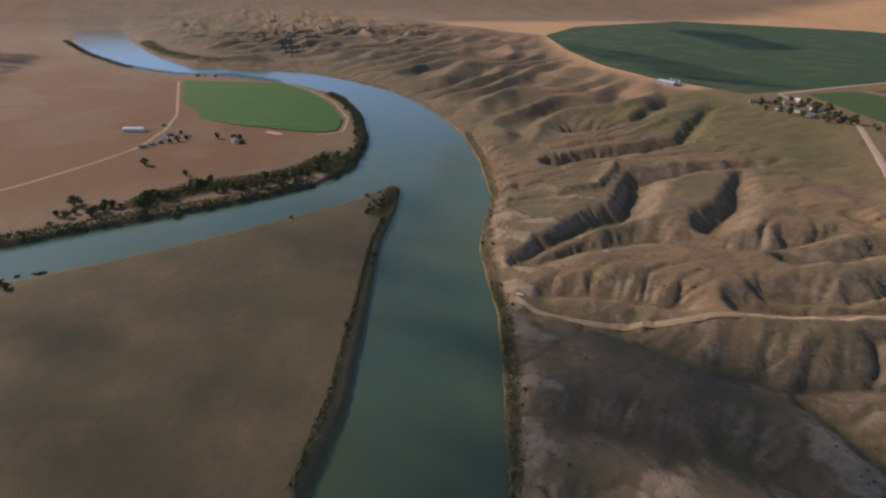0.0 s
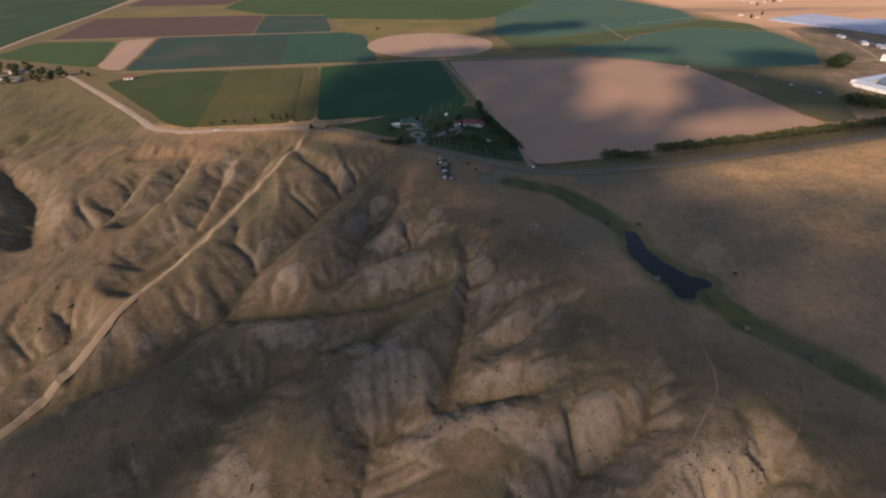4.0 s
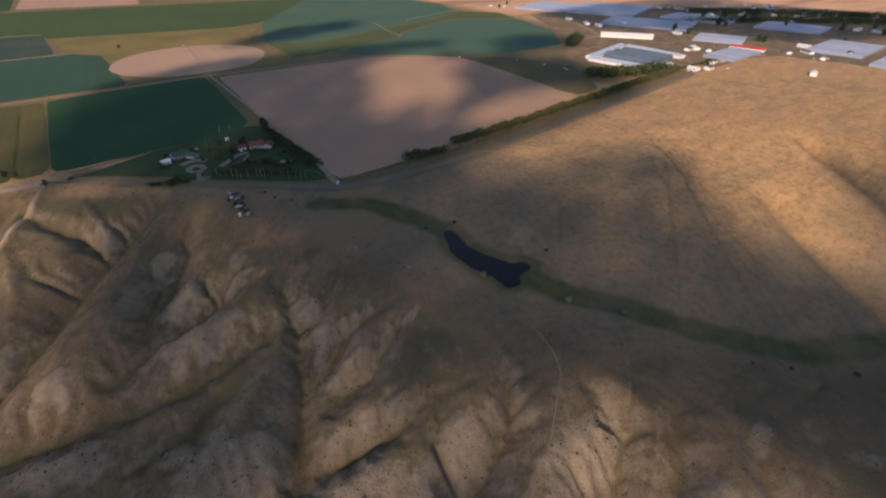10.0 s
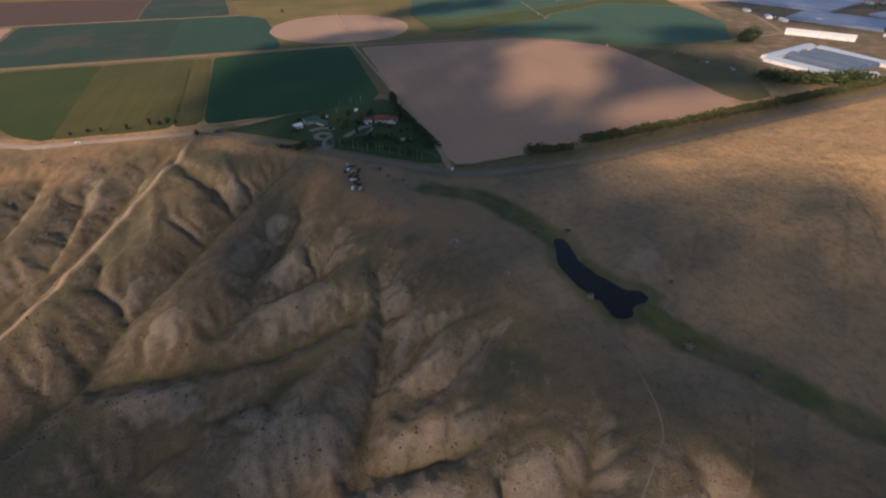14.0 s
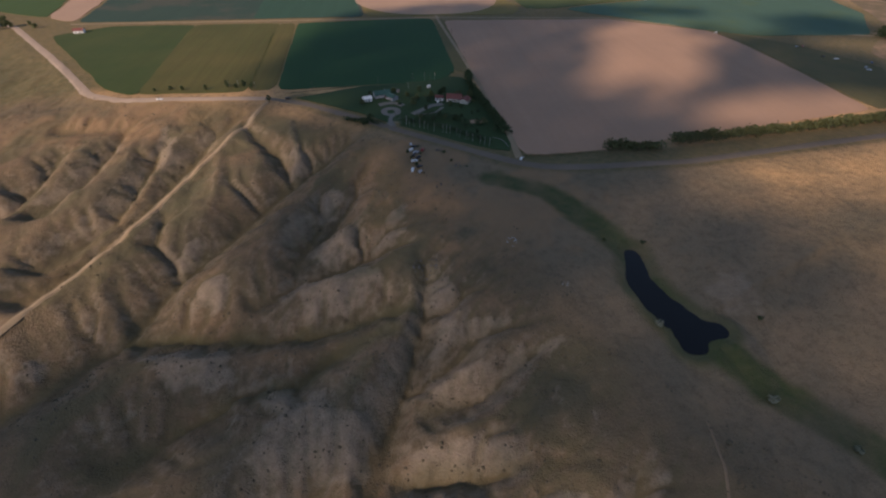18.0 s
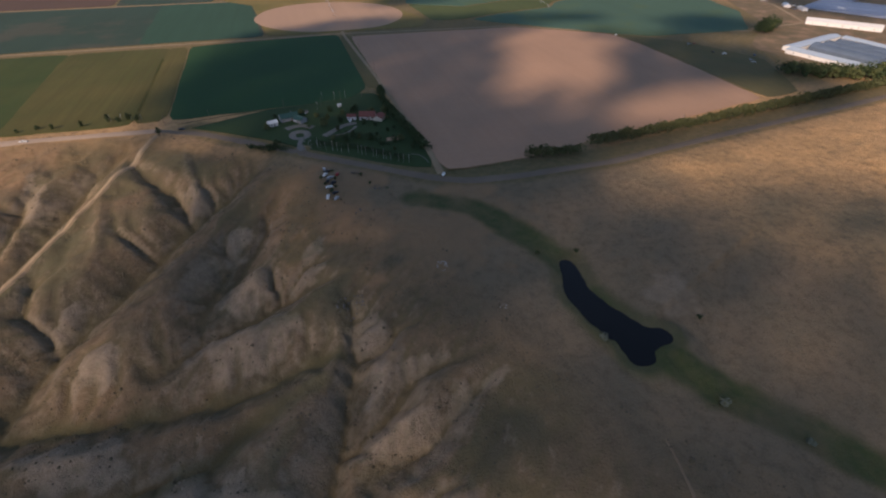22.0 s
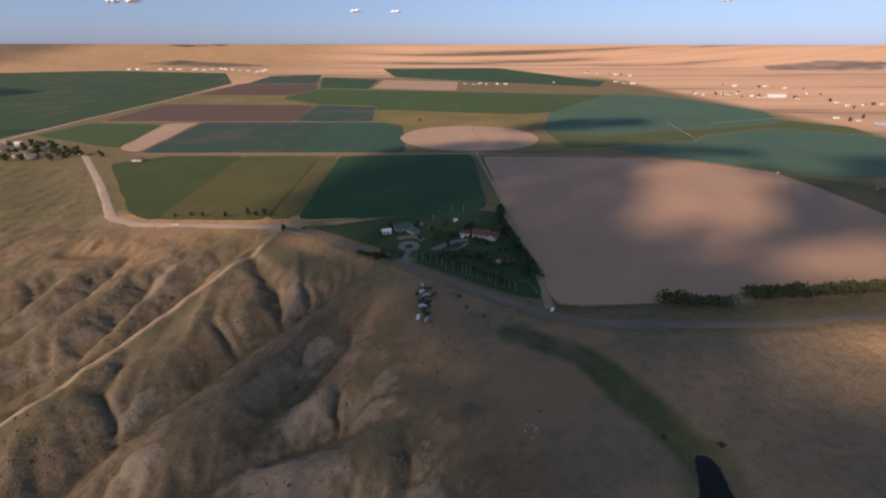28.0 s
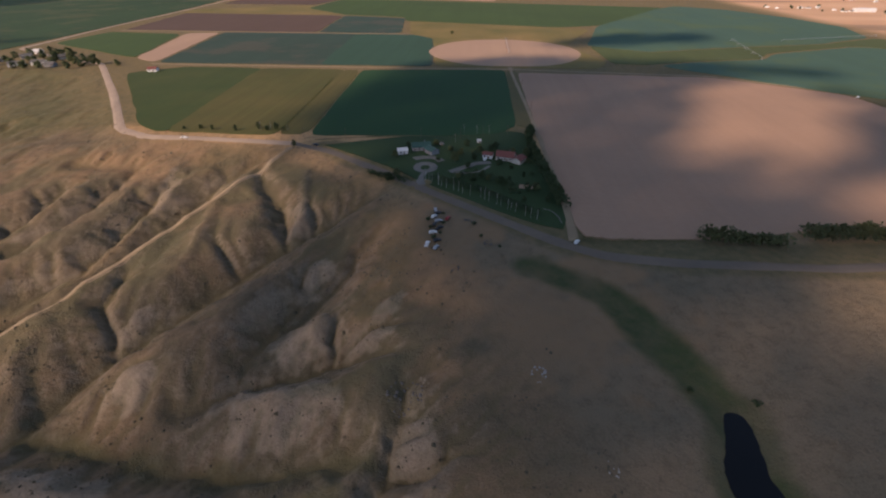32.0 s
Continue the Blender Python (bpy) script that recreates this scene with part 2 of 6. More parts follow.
PALE_BARK = plain("pale_bark", (0.40, 0.38, 0.34), (0.32, 0.30, 0.27), 2.0, 0.9)
WHITE = plain("white_siding", (0.78, 0.77, 0.75), (0.70, 0.69, 0.67), 0.4, 0.7)
CREAM = plain("cream_siding", (0.58, 0.53, 0.45), (0.52, 0.47, 0.40), 0.4, 0.8)
GREY = plain("grey_siding", (0.30, 0.30, 0.31), (0.24, 0.24, 0.25), 0.4, 0.8)
BRIGHT_RED = plain("bright_red_metal_roof", (0.55, 0.06, 0.055), (0.48, 0.05, 0.05), 0.3, 0.5)
RED_ROOF = plain("red_roof_tiles", (0.22, 0.082, 0.066), (0.18, 0.072, 0.06), 0.6, 0.8)
GREEN_ROOF = plain("green_metal_roof", (0.035, 0.085, 0.075), (0.045, 0.095, 0.08), 0.5, 0.5)
GREY_ROOF = plain("grey_shingles", (0.16, 0.155, 0.15), (0.12, 0.115, 0.11), 0.6, 0.9)
BLUE_ROOF = plain("pale_blue_metal_roof", (0.45, 0.53, 0.62), (0.38, 0.46, 0.56), 0.3, 0.5)
DULL_BLUE = plain("dull_blue_metal_roof", (0.13, 0.17, 0.23), (0.10, 0.135, 0.19), 0.1, 0.6)
STEEL = plain("galvanised_steel", (0.55, 0.56, 0.57), (0.45, 0.46, 0.47), 0.5, 0.4, 0.6)
GLASSHOUSE = plain("greenhouse_plastic", (0.33, 0.37, 0.47), (0.28, 0.32, 0.42), 0.05, 0.35, 0.0, 0.05, 0.12)
GLASS = plain("dark_window_glass", (0.03, 0.035, 0.04), (0.04, 0.045, 0.05), 0.5, 0.1, 0.0, 0.0)
DOOR = plain("brown_door", (0.16, 0.10, 0.07), (0.14, 0.09, 0.06), 1.0, 0.6)
DRIVE = plain("grey_driveway", (0.20, 0.185, 0.165), (0.165, 0.15, 0.135), 0.15, 0.9)
CLAYSTONE = plain("pale_claystone", (0.29, 0.235, 0.17), (0.22, 0.175, 0.13), 0.5, 0.95, 0.0, 0.5)
CONCRETE = plain("concrete", (0.36, 0.33, 0.30), (0.30, 0.28, 0.26), 0.15, 0.9)
ROCK = plain("grey_rock", (0.13, 0.125, 0.12), (0.09, 0.085, 0.082), 0.6, 0.95, 0.0, 0.5)
PAINTS = [plain("white_paint", (0.75, 0.75, 0.74), (0.72, 0.72, 0.71), 1, 0.3), plain("silver_paint", (0.42, 0.43, 0.45), (0.38, 0.39, 0.41), 1, 0.3, 0.4), plain("dark_paint", (0.03, 0.03, 0.035), (0.035, 0.035, 0.04), 1, 0.3), plain("red_paint", (0.32, 0.03, 0.03), (0.28, 0.03, 0.03), 1, 0.3), plain("blue_paint", (0.05, 0.09, 0.2), (0.05, 0.08, 0.18), 1, 0.3)]
RUBBER = plain("rubber", (0.02, 0.02, 0.02), (0.025, 0.025, 0.025), 1, 0.9)
ROAD = plain("gravel_road", (0.42, 0.32, 0.24), (0.34, 0.26, 0.20), 0.05, 0.95)
GREY_ROAD = plain("grey_gravel_road", (0.185, 0.148, 0.115), (0.15, 0.122, 0.098), 0.05, 0.95)
DIM_TRACK = plain("faint_track", (0.24, 0.175, 0.115), (0.20, 0.145, 0.095), 0.05, 0.95)
TRACK = plain("worn_track", (0.33, 0.25, 0.16), (0.26, 0.19, 0.12), 0.05, 0.95)
CROPS = {
    "mid": crop("hay_field", (0.118, 0.098, 0.031), (0.060, 0.074, 0.020), -0.09, 0.045, 0.007, 0.6),
    "hay": crop("green_hay_field", (0.066, 0.078, 0.022), (0.036, 0.062, 0.016), -0.09, 0.03, 0.012, 0.3),
    "rows": crop("yellowed_hay_strip", (0.13, 0.105, 0.034), (0.085, 0.085, 0.026), -0.05, 0.05, 0.01, 0.5),
    "teal_rows": crop("teal_row_crop", (0.036, 0.086, 0.056), (0.032, 0.074, 0.047), 0.1, 0.02, 0.004, 0.3),
    "dark": crop("dark_crop", (0.024, 0.072, 0.024), (0.020, 0.060, 0.021), 0.0, 0.03, 0.01, 0.1),
    "soil": crop("tilled_soil", (0.425, 0.265, 0.175), (0.335, 0.215, 0.147), 0.15, 0.015, 0.006, 0.18),
    "blue": crop("blue_green_crop", (0.038, 0.072, 0.054), (0.035, 0.060, 0.043), 0.1, 0.01, 0.004, 0.3, (0.125, 0.086, 0.062), 0.3),
    "teal": crop("teal_crop", (0.066, 0.125, 0.082), (0.055, 0.109, 0.078), 0.4, 0.008, 0.003, 0.2, (0.094, 0.125, 0.039), 0.4),
    "green": crop("green_crop", (0.058, 0.098, 0.027), (0.047, 0.078, 0.023), 0.0, 0.01, 0.004, 0.25),
    "deep": crop("deep_green_crop", (0.035, 0.078, 0.031), (0.027, 0.062, 0.027), 0.2, 0.006, 0.003, 0.25),
    "plateau": crop("plateau_crop", (0.038, 0.074, 0.027), (0.027, 0.056, 0.023), 0.5, 0.006, 0.004, 0.4, (0.109, 0.098, 0.043), 0.35),
    "band": crop("yellow_green_band", (0.086, 0.105, 0.035), (0.066, 0.090, 0.031), 0.4, 0.01, 0.006, 0.3),
    "brown": crop("brown_fallow", (0.117, 0.074, 0.055), (0.094, 0.062, 0.047), 0.1, 0.01, 0.004, 0.2),
    "tan": crop("tan_stubble", (0.42, 0.28, 0.19), (0.36, 0.24, 0.17), 0.1, 0.01, 0.006, 0.15),
    "straw": crop("yellow_stubble", (0.26, 0.18, 0.066), (0.125, 0.118, 0.036), 0.1, 0.01, 0.008, 0.2),
    "alfalfa": crop("irrigated_alfalfa", (0.040, 0.115, 0.018), (0.032, 0.095, 0.016), 0.0, 0.01, 0.008, 0.1),
    "yard": crop("bare_yard", (0.215, 0.150, 0.088), (0.125, 0.105, 0.058), 0.2, 0.02, 0.02, 0.2, (0.28, 0.18, 0.115), 0.7),
    "verge": crop("grass_verge", (0.15, 0.115, 0.05), (0.10, 0.095, 0.04), 0.2, 0.05, 0.03, 0.2),
    "lawn": crop("lawn", (0.035, 0.065, 0.022), (0.03, 0.055, 0.02), 0.0, 0.03, 0.03, 0.1),
}

# --- terrain ---
RIVER = -72.0
BANK = [(900, -700), (400, -330), (150, -170), (-20, -30), (-120, 55), (-193, 111), (-262, 140), (-330, 168), (-372, 178), (-440, 197), (-488, 222), (-561, 264), (-687, 302), (-839, 333), (-991, 341), (-1138, 330), (-1283, 302), (-1475, 215), (-1661, 87), (-1727, -62), (-1810, -232), (-2174, -397), (-2733, -584), (-3326, -732), (-5200, -1000)]
RIM = [(1400, -420), (700, -120), (400, 10), (230, 90), (120, 150), (72, 195), (50, 250), (35, 300), (-15, 385), (-60, 465), (-136, 512), (-205, 520), (-290, 535), (-370, 640), (-470, 735), (-560, 770), (-700, 770), (-900, 765), (-1107, 779), (-1400, 870), (-1901, 1070), (-2600, 900), (-3400, 600), (-5200, 300)]
FAR_BANK = [(1100, -900), (500, -480), (100, -260), (-100, -110), (-196, -3), (-274, 40), (-363, 69), (-481, 107), (-558, 143), (-621, 163), (-636, 152), (-607, 107), (-580, 49), (-550, -48), (-522, -146), (-506, -220), (-490, -400), (-450, -800), (-400, -2000)]
OUTER = [(-520, -2000), (-560, -800), (-575, -400), (-581, -256), (-593, -212), (-611, -133), (-627, -52), (-662, 57), (-725, 120), (-866, 166), (-1032, 184), (-1238, 175), (-1417, 72), (-1581, -90), (-1642, -227), (-1752, -347), (-2116, -548), (-2625, -761), (-3418, -960), (-5200, -1350)]
# lines of the land: (x, y, z) along the floor or crest, and the slope of the sides
DRAW = [(36, 373, -2.8), (50, 365, -3.2), (68, 352, -3.8), (80, 333, -4.6), (90, 310, -5.4), (96, 290, -6.4), (98, 235, -9.5), (122, 208, -15), (150, 183, -21), (170, 154, -26), (209, 116, -34), (244, 97, -38), (278, 86, -41), (300, 40, -49), (345, -60, -62)]


# middle line and half width of the pond, and of its small arm
POND = [(98.5, 292, 4.5), (93.5, 271, 7), (96, 253, 8.5), (102, 238, 9), (99, 227, 6)]
POND_ARM = [(103, 235, 8), (114, 234, 6)]
POND_LEVEL = -8.2


def to_line(X, Y, line):
    """Distance to a polyline, signed by its left side, and the height along it at the nearest point."""
    best, side, high = np.full(X.shape, 1e9), np.ones(X.shape), np.zeros(X.shape)
    for a, b in zip(line, line[1:]):
        dx, dy = b[0] - a[0], b[1] - a[1]
        u = np.clip(((X - a[0]) * dx + (Y - a[1]) * dy) / (dx * dx + dy * dy), 0, 1)
        px, py = X - a[0] - u * dx, Y - a[1] - u * dy
        d = np.hypot(px, py)
        near = d < best
        best = np.where(near, d, best)
        side = np.where(near, np.sign(dx * py - dy * px + 1e-9), side)
        if len(a) > 2:
            high = np.where(near, a[2] + u * (b[2] - a[2]), high)
    return best, side, high


def smooth(e0, e1, x):
    t = np.clip((x - e0) / (e1 - e0), 0, 1)
    return t * t * (3 - 2 * t)


def soft_min(a, b, k):
    h = np.clip(0.5 + 0.5 * (b - a) / k, 0, 1)
    return b + (a - b) * h - k * h * (1 - h)


def lattice(ix, iy, seed):
    n = (ix.astype(np.int64) * 374761393 + iy.astype(np.int64) * 668265263 + seed * 144665) & 0x7FFFFFFF
    n = ((n ^ (n >> 13)) * 1274126177) & 0x7FFFFFFF
    return ((n ^ (n >> 16)) & 0xFFFF) / 32767.5 - 1


def value_noise(X, Y, seed=0):
    ix, iy = np.floor(X), np.floor(Y)
    fx, fy = X - ix, Y - iy
    fx, fy = fx * fx * fx * (fx * (6 * fx - 15) + 10), fy * fy * fy * (fy * (6 * fy - 15) + 10)
    a, b = lattice(ix, iy, seed), lattice(ix + 1, iy, seed)
    c, d = lattice(ix, iy + 1, seed), lattice(ix + 1, iy + 1, seed)
    return (a + (b - a) * fx) * (1 - fy) + (c + (d - c) * fx) * fy


def fbm(X, Y, octaves=4, seed=0):
    out, amp = 0, 0.5
    for n in range(octaves):
        out = out + amp * value_noise(X + 17.3 * n, Y - 9.1 * n, seed + n)
        X, Y, amp = 1.6 * X + 1.2 * Y, 1.6 * Y - 1.2 * X, amp * 0.5
    return out


GULLIES = [
    ([(-64, 447, -7), (-104, 411, -22), (-118, 392, -28), (-142, 356, -34), (-165, 333, -40), (-184, 293, -47), (-209, 269, -52)], 0.63, 5, 0.6),
    ([(-196, 285, -49), (-223, 258, -53), (-278, 233, -58), (-311, 203, -62), (-315, 184, -62)], 0.55, 5, 0.7),
    ([(-24, 273, -18), (-33, 275, -23), (-72, 272, -32), (-111, 277, -39), (-152, 286, -43), (-183, 290, -47)], 0.5, 4, 0.9),
    ([(-36, 261, -19), (-70, 250, -30), (-85, 241, -35), (-113, 244, -41), (-137, 233, -47), (-162, 218, -52)], 0.5, 4, 0.8),
    ([(-170, 202, -54), (-192, 180, -57), (-212, 161, -61), (-224, 144, -63)], 0.55, 4, 0.5),
    ([(-18, 299, -14), (-19, 275, -20), (-24, 257, -25), (-33, 230, -31), (-39, 216, -34), (-49, 194, -40)], 0.7, 3, 0.4),
    ([(-74, 187, -45), (-86, 181, -47), (-92, 158, -51), (-112, 112, -60), (-135, 85, -66)], 0.6, 4, 0.1),
    ([(-1, 273, -13), (-10, 270, -18), (-18, 269, -22)], 0.8, 1.5, 0.1),
    ([(14, 250, -12), (1, 248, -18), (-14, 237, -25), (-24, 231, -30)], 0.8, 1.5, 0.1),
    ([(31, 234, -9), (18, 230, -16), (7, 223, -21), (-9, 220, -27), (-24, 217, -31)], 0.8, 1.5, 0.1),
    ([(12, 187, -18), (-3, 186, -25), (-27, 189, -32), (-38, 191, -37)], 0.8, 1.5, 0.6),
    ([(-27, 321, -13), (-47, 321, -20), (-64, 316, -25), (-93, 310, -31), (-114, 298, -37)], 0.73, 2, 0.1),
    ([(-62, 382, -12), (-73, 366, -19), (-88, 342, -26), (-93, 320, -30)], 0.73, 2, 0.1),
    ([(-159, 501, -7), (-180, 465, -19), (-197, 420, -26), (-213, 383, -33), (-234, 348, -39), (-249, 323, -43)], 0.68, 3, 0.4),
    ([(-277, 285, -48), (-318, 241, -57), (-332, 209, -61)], 0.6, 3, 0.1),
    ([(-209, 467, -14), (-223, 387, -32), (-250, 348, -39)], 0.68, 4, 0.1),
    ([(-285, 459, -17), (-298, 405, -31), (-328, 372, -41), (-371, 332, -50), (-383, 277, -58), (-381, 236, -63), (-388, 209, -64)], 0.68, 4, 0.1),
    ([(-433, 516, -23), (-375, 449, -33), (-350, 390, -41)], 0.78, 4, 0.1),
    ([(-299, 493, -12), (-246, 490, -10), (-257, 435, -23), (-278, 400, -33)], 0.68, 4, 0.1),
    ([(-443, 586, -16), (-472, 503, -35), (-493, 431, -48), (-421, 353, -53), (-416, 302, -57), (-388, 211, -63)], 0.78, 4, 0.1),
    ([(-675, 712, -13), (-579, 570, -35), (-587, 495, -48), (-604, 437, -54), (-608, 377, -61)], 0.68, 4, 0.1),
    ([(-759, 700, -14), (-702, 588, -33), (-716, 524, -45), (-734, 491, -50)], 0.6, 4, 0.1),
    ([(-154, 488, -8), (-135, 462, -13), (-117, 437, -17), (-109, 415, -20)], 0.7, 2, 0.1),
    ([(-54, 405, -9), (-59, 375, -15), (-70, 357, -20), (-82, 341, -24), (-85, 326, -26)], 0.65, 2, 0.1),
    ([(-161, 491, -8), (-168, 466, -13), (-186, 424, -19), (-204, 392, -25), (-229, 362, -30)], 0.6, 1.5, 0.1),
    ([(-186, 380, -22), (-184, 355, -29), (-171, 337, -32), (-171, 321, -36)], 0.6, 3, 0.1),
    ([(51, 172, -13), (40, 156, -23), (6, 144, -34), (-50, 90, -52), (-95, 52, -62)], 0.75, 2, 0.1),
    ([(81, 146, -14), (81, 124, -23), (51, 105, -35), (10, 60, -50), (-40, 10, -62)], 0.75, 2, 0.1),
    ([(109, 118, -19), (89, 102, -24), (65, 91, -33), (30, 50, -48), (-20, -10, -62)], 0.75, 2, 0.1),
    ([(122, 90, -20), (111, 70, -27), (104, 57, -33), (70, 20, -46), (20, -40, -62)], 0.75, 2, 0.1),
    ([(478, 240, -8), (464, 192, -23), (454, 145, -38), (440, 103, -50), (447, 60, -56)], 0.62, 3, 0.1),
    ([(366, 215, -20), (349, 178, -33), (332, 139, -43), (311, 92, -51)], 0.6, 3, 0.1),
    ([(545, 150, -12), (522, 120, -24), (509, 80, -38)], 0.62, 3, 0.1),
]
RIDGES = [
    ([(-135, 517, -1), (-196, 374, -19), (-254, 273, -35), (-290, 223, -44), (-310, 195, -51)], 0.5, 5, 0),
    ([(-163, 451, -9), (-156, 414, -11), (-155, 392, -14), (-153, 370, -17), (-152, 351, -21), (-159, 335, -28)], 0.62, 2, 0),
    ([(-112, 479, -3), (-106, 446, -6), (-102, 420, -10), (-102, 411, -15)], 0.65, 2, 5),
    ([(-214, 348, -24), (-195, 333, -26), (-175, 319, -33)], 0.6, 2, 0),
    ([(-207, 485, -7), (-193, 448, -11), (-187, 421, -17)], 0.6, 2, 0),
    ([(-234, 469, -9), (-226, 426, -13), (-228, 407, -16), (-233, 371, -22), (-231, 351, -26)], 0.6, 2, 0),
    ([(-72, 412, -8), (-85, 388, -9), (-94, 371, -11), (-103, 356, -14), (-106, 342, -19)], 0.55, 3, 0),
    ([(-28, 462, -1), (-92, 386, -12), (-111, 343, -16), (-128, 308, -23), (-140, 290, -29)], 0.5, 5, 0),
    ([(-47, 269, -18), (-69, 256, -21), (-103, 255, -25), (-129, 263, -29), (-152, 256, -33), (-180, 242, -39)], 0.5, 4, 0),
    ([(-30, 264, -15), (-52, 243, -19), (-76, 230, -22), (-91, 211, -27), (-105, 199, -31)], 0.6, 4, 15),
    ([(-383, 551, -10), (-442, 489, -19), (-505, 447, -26), (-540, 429, -29), (-486, 364, -33), (-498, 324, -40), (-522, 310, -46)], 0.7, 4, 6),
    ([(-347, 483, -12), (-315, 386, -24), (-337, 321, -37), (-363, 278, -45), (-363, 259, -47)], 0.6, 4, 0),
    ([(-557, 659, -11), (-659, 610, -17), (-640, 519, -27), (-662, 435, -38)], 0.6, 4, 0),
    ([(-3, 261, -10), (-13, 249, -13), (-18, 241, -18)], 0.8, 1.5, 7),
    ([(11, 236, -9), (2, 227, -11), (-11, 221, -17), (-25, 218, -26)], 0.8, 1.5, 9),
    ([(9, 196, -13), (-6, 195, -17), (-26, 196, -25), (-37, 196, -30)], 0.8, 1.5, 9),
    ([(-35, 289, -12), (-59, 291, -15), (-83, 287, -21), (-100, 282, -28)], 0.6, 2, 8),
    ([(-39, 370, -6), (-63, 338, -12), (-79, 317, -19)], 0.7, 2, 6),
    ([(485, 277, 1), (435, 222, -7), (397, 162, -16), (385, 139, -20), (382, 107, -26), (389, 62, -34)], 0.45, 2, 0),
    ([(305, 201, -21), (297, 182, -23), (302, 147, -28), (297, 120, -33), (293, 96, -38)], 0.45, 2, 0),
    ([(491, 148, -11), (459, 109, -20), (455, 78, -26)], 0.45, 2, 0),
    ([(68, 153, -10), (49, 139, -14), (23, 128, -19)], 0.6, 3, 10),
    ([(108, 101, -15), (88, 92, -17), (75, 76, -21)], 0.6, 3, 6),
    ([(158, 83, -22), (137, 66, -18), (112, 42, -23)], 0.6, 3, 4),
]


# bare clay faces: middle, half length, half width, turn
CLAY_HEAD = [(-9, 277, 13, 8, 136), (-12, 253, 12, 6, 62), (4, 254, 8.5, 3.6, 175), (-10, 227, 20, 7, 6), (19, 232, 8.5, 5, 45), (33, 233, 7, 3.5, 10), (-14, 194, 24, 6.5, 170), (-94, 236, 13, 4, 107), (-74, 213, 25, 18, 156), (-70, 295, 30, 14, 170)]
CLAY_SIDE = [(-69, 332, 18, 10, 12), (-36, 328, 12, 3.5, 16), (-30, 348, 11, 6, 54), (-76, 373, 15, 8, 72), (-140, 263, 24, 12, 167), (-103, 432, 15, 8, 90), (-208, 462, 24, 8, 107), (-162, 350, 11, 5, 72), (-137, 309, 13, 9, 4), (-224, 276, 8, 7, 47), (-88, 233, 14, 8, 125)]
CLAY_FRONT = [(19, 159, 13, 12, 41), (-18, 165, 28, 9, 143), (53, 124, 29, 13, 24), (80, 134, 8, 5, 87), (82, 82, 23, 14, 152), (129, 91, 11, 5, 17), (116, 55, 9, 7, 131), (161, 60, 10, 4, 160), (-53, 175, 32, 10, 13), (-145, 160, 28, 12, 121), (334, 75, 32, 26, 64)]


CLAY_BLUFF = [(-478, 247, 30, 11, 30), (-430, 228, 30, 10, 20), (-385, 207, 25, 8, 20), (-352, 193, 20, 7, 25), (-296, 174, 25, 6, 30), (-250, 154, 25, 5, 35), (-205, 134, 22, 5, 35), (-440, 266, 24, 7, 40), (-480, 318, 30, 6, 50)]


def clay_faces(X, Y):
    """Share of bare clay, and how far each face stands proud."""
    bare, proud = np.zeros(X.shape), np.zeros(X.shape)
    for x, y, a, b, turn in CLAY_HEAD + CLAY_SIDE + CLAY_FRONT + CLAY_BLUFF:
        m = (np.abs(X - x) < 1.5 * a) & (np.abs(Y - y) < 1.5 * a)
        if m.any():
            c, s = math.cos(math.radians(turn)), math.sin(math.radians(turn))
            p, q = X[m] - x, Y[m] - y
            d = np.hypot((c * p + s * q) / a, (c * q - s * p) / b) + 0.75 * fbm(X[m] / 9, Y[m] / 9, 5, 17)
            bare[m] = np.maximum(bare[m], smooth(1.15, 0.7, d))
            proud[m] = np.maximum(proud[m], smooth(1.15, 0.3, d) * min(1.6, 0.16 * b))
    return bare, proud


WEAR = []


def worn(X, Y):
    """What running water has taken off the coulee sides, from the grid that erode() left."""
    out = 0
    for x0, y0, step, d in WEAR:
        fx = np.clip((X - x0) / step, 0, d.shape[1] - 1.001)
        fy = np.clip((Y - y0) / step, 0, d.shape[0] - 1.001)
        ix, iy = fx.astype(int), fy.astype(int)
        fx, fy = fx - ix, fy - iy
        out = out + (d[iy, ix] * (1 - fx) + d[iy, ix + 1] * fx) * (1 - fy) + (d[iy + 1, ix] * (1 - fx) + d[iy + 1, ix + 1] * fx) * fy
    return out


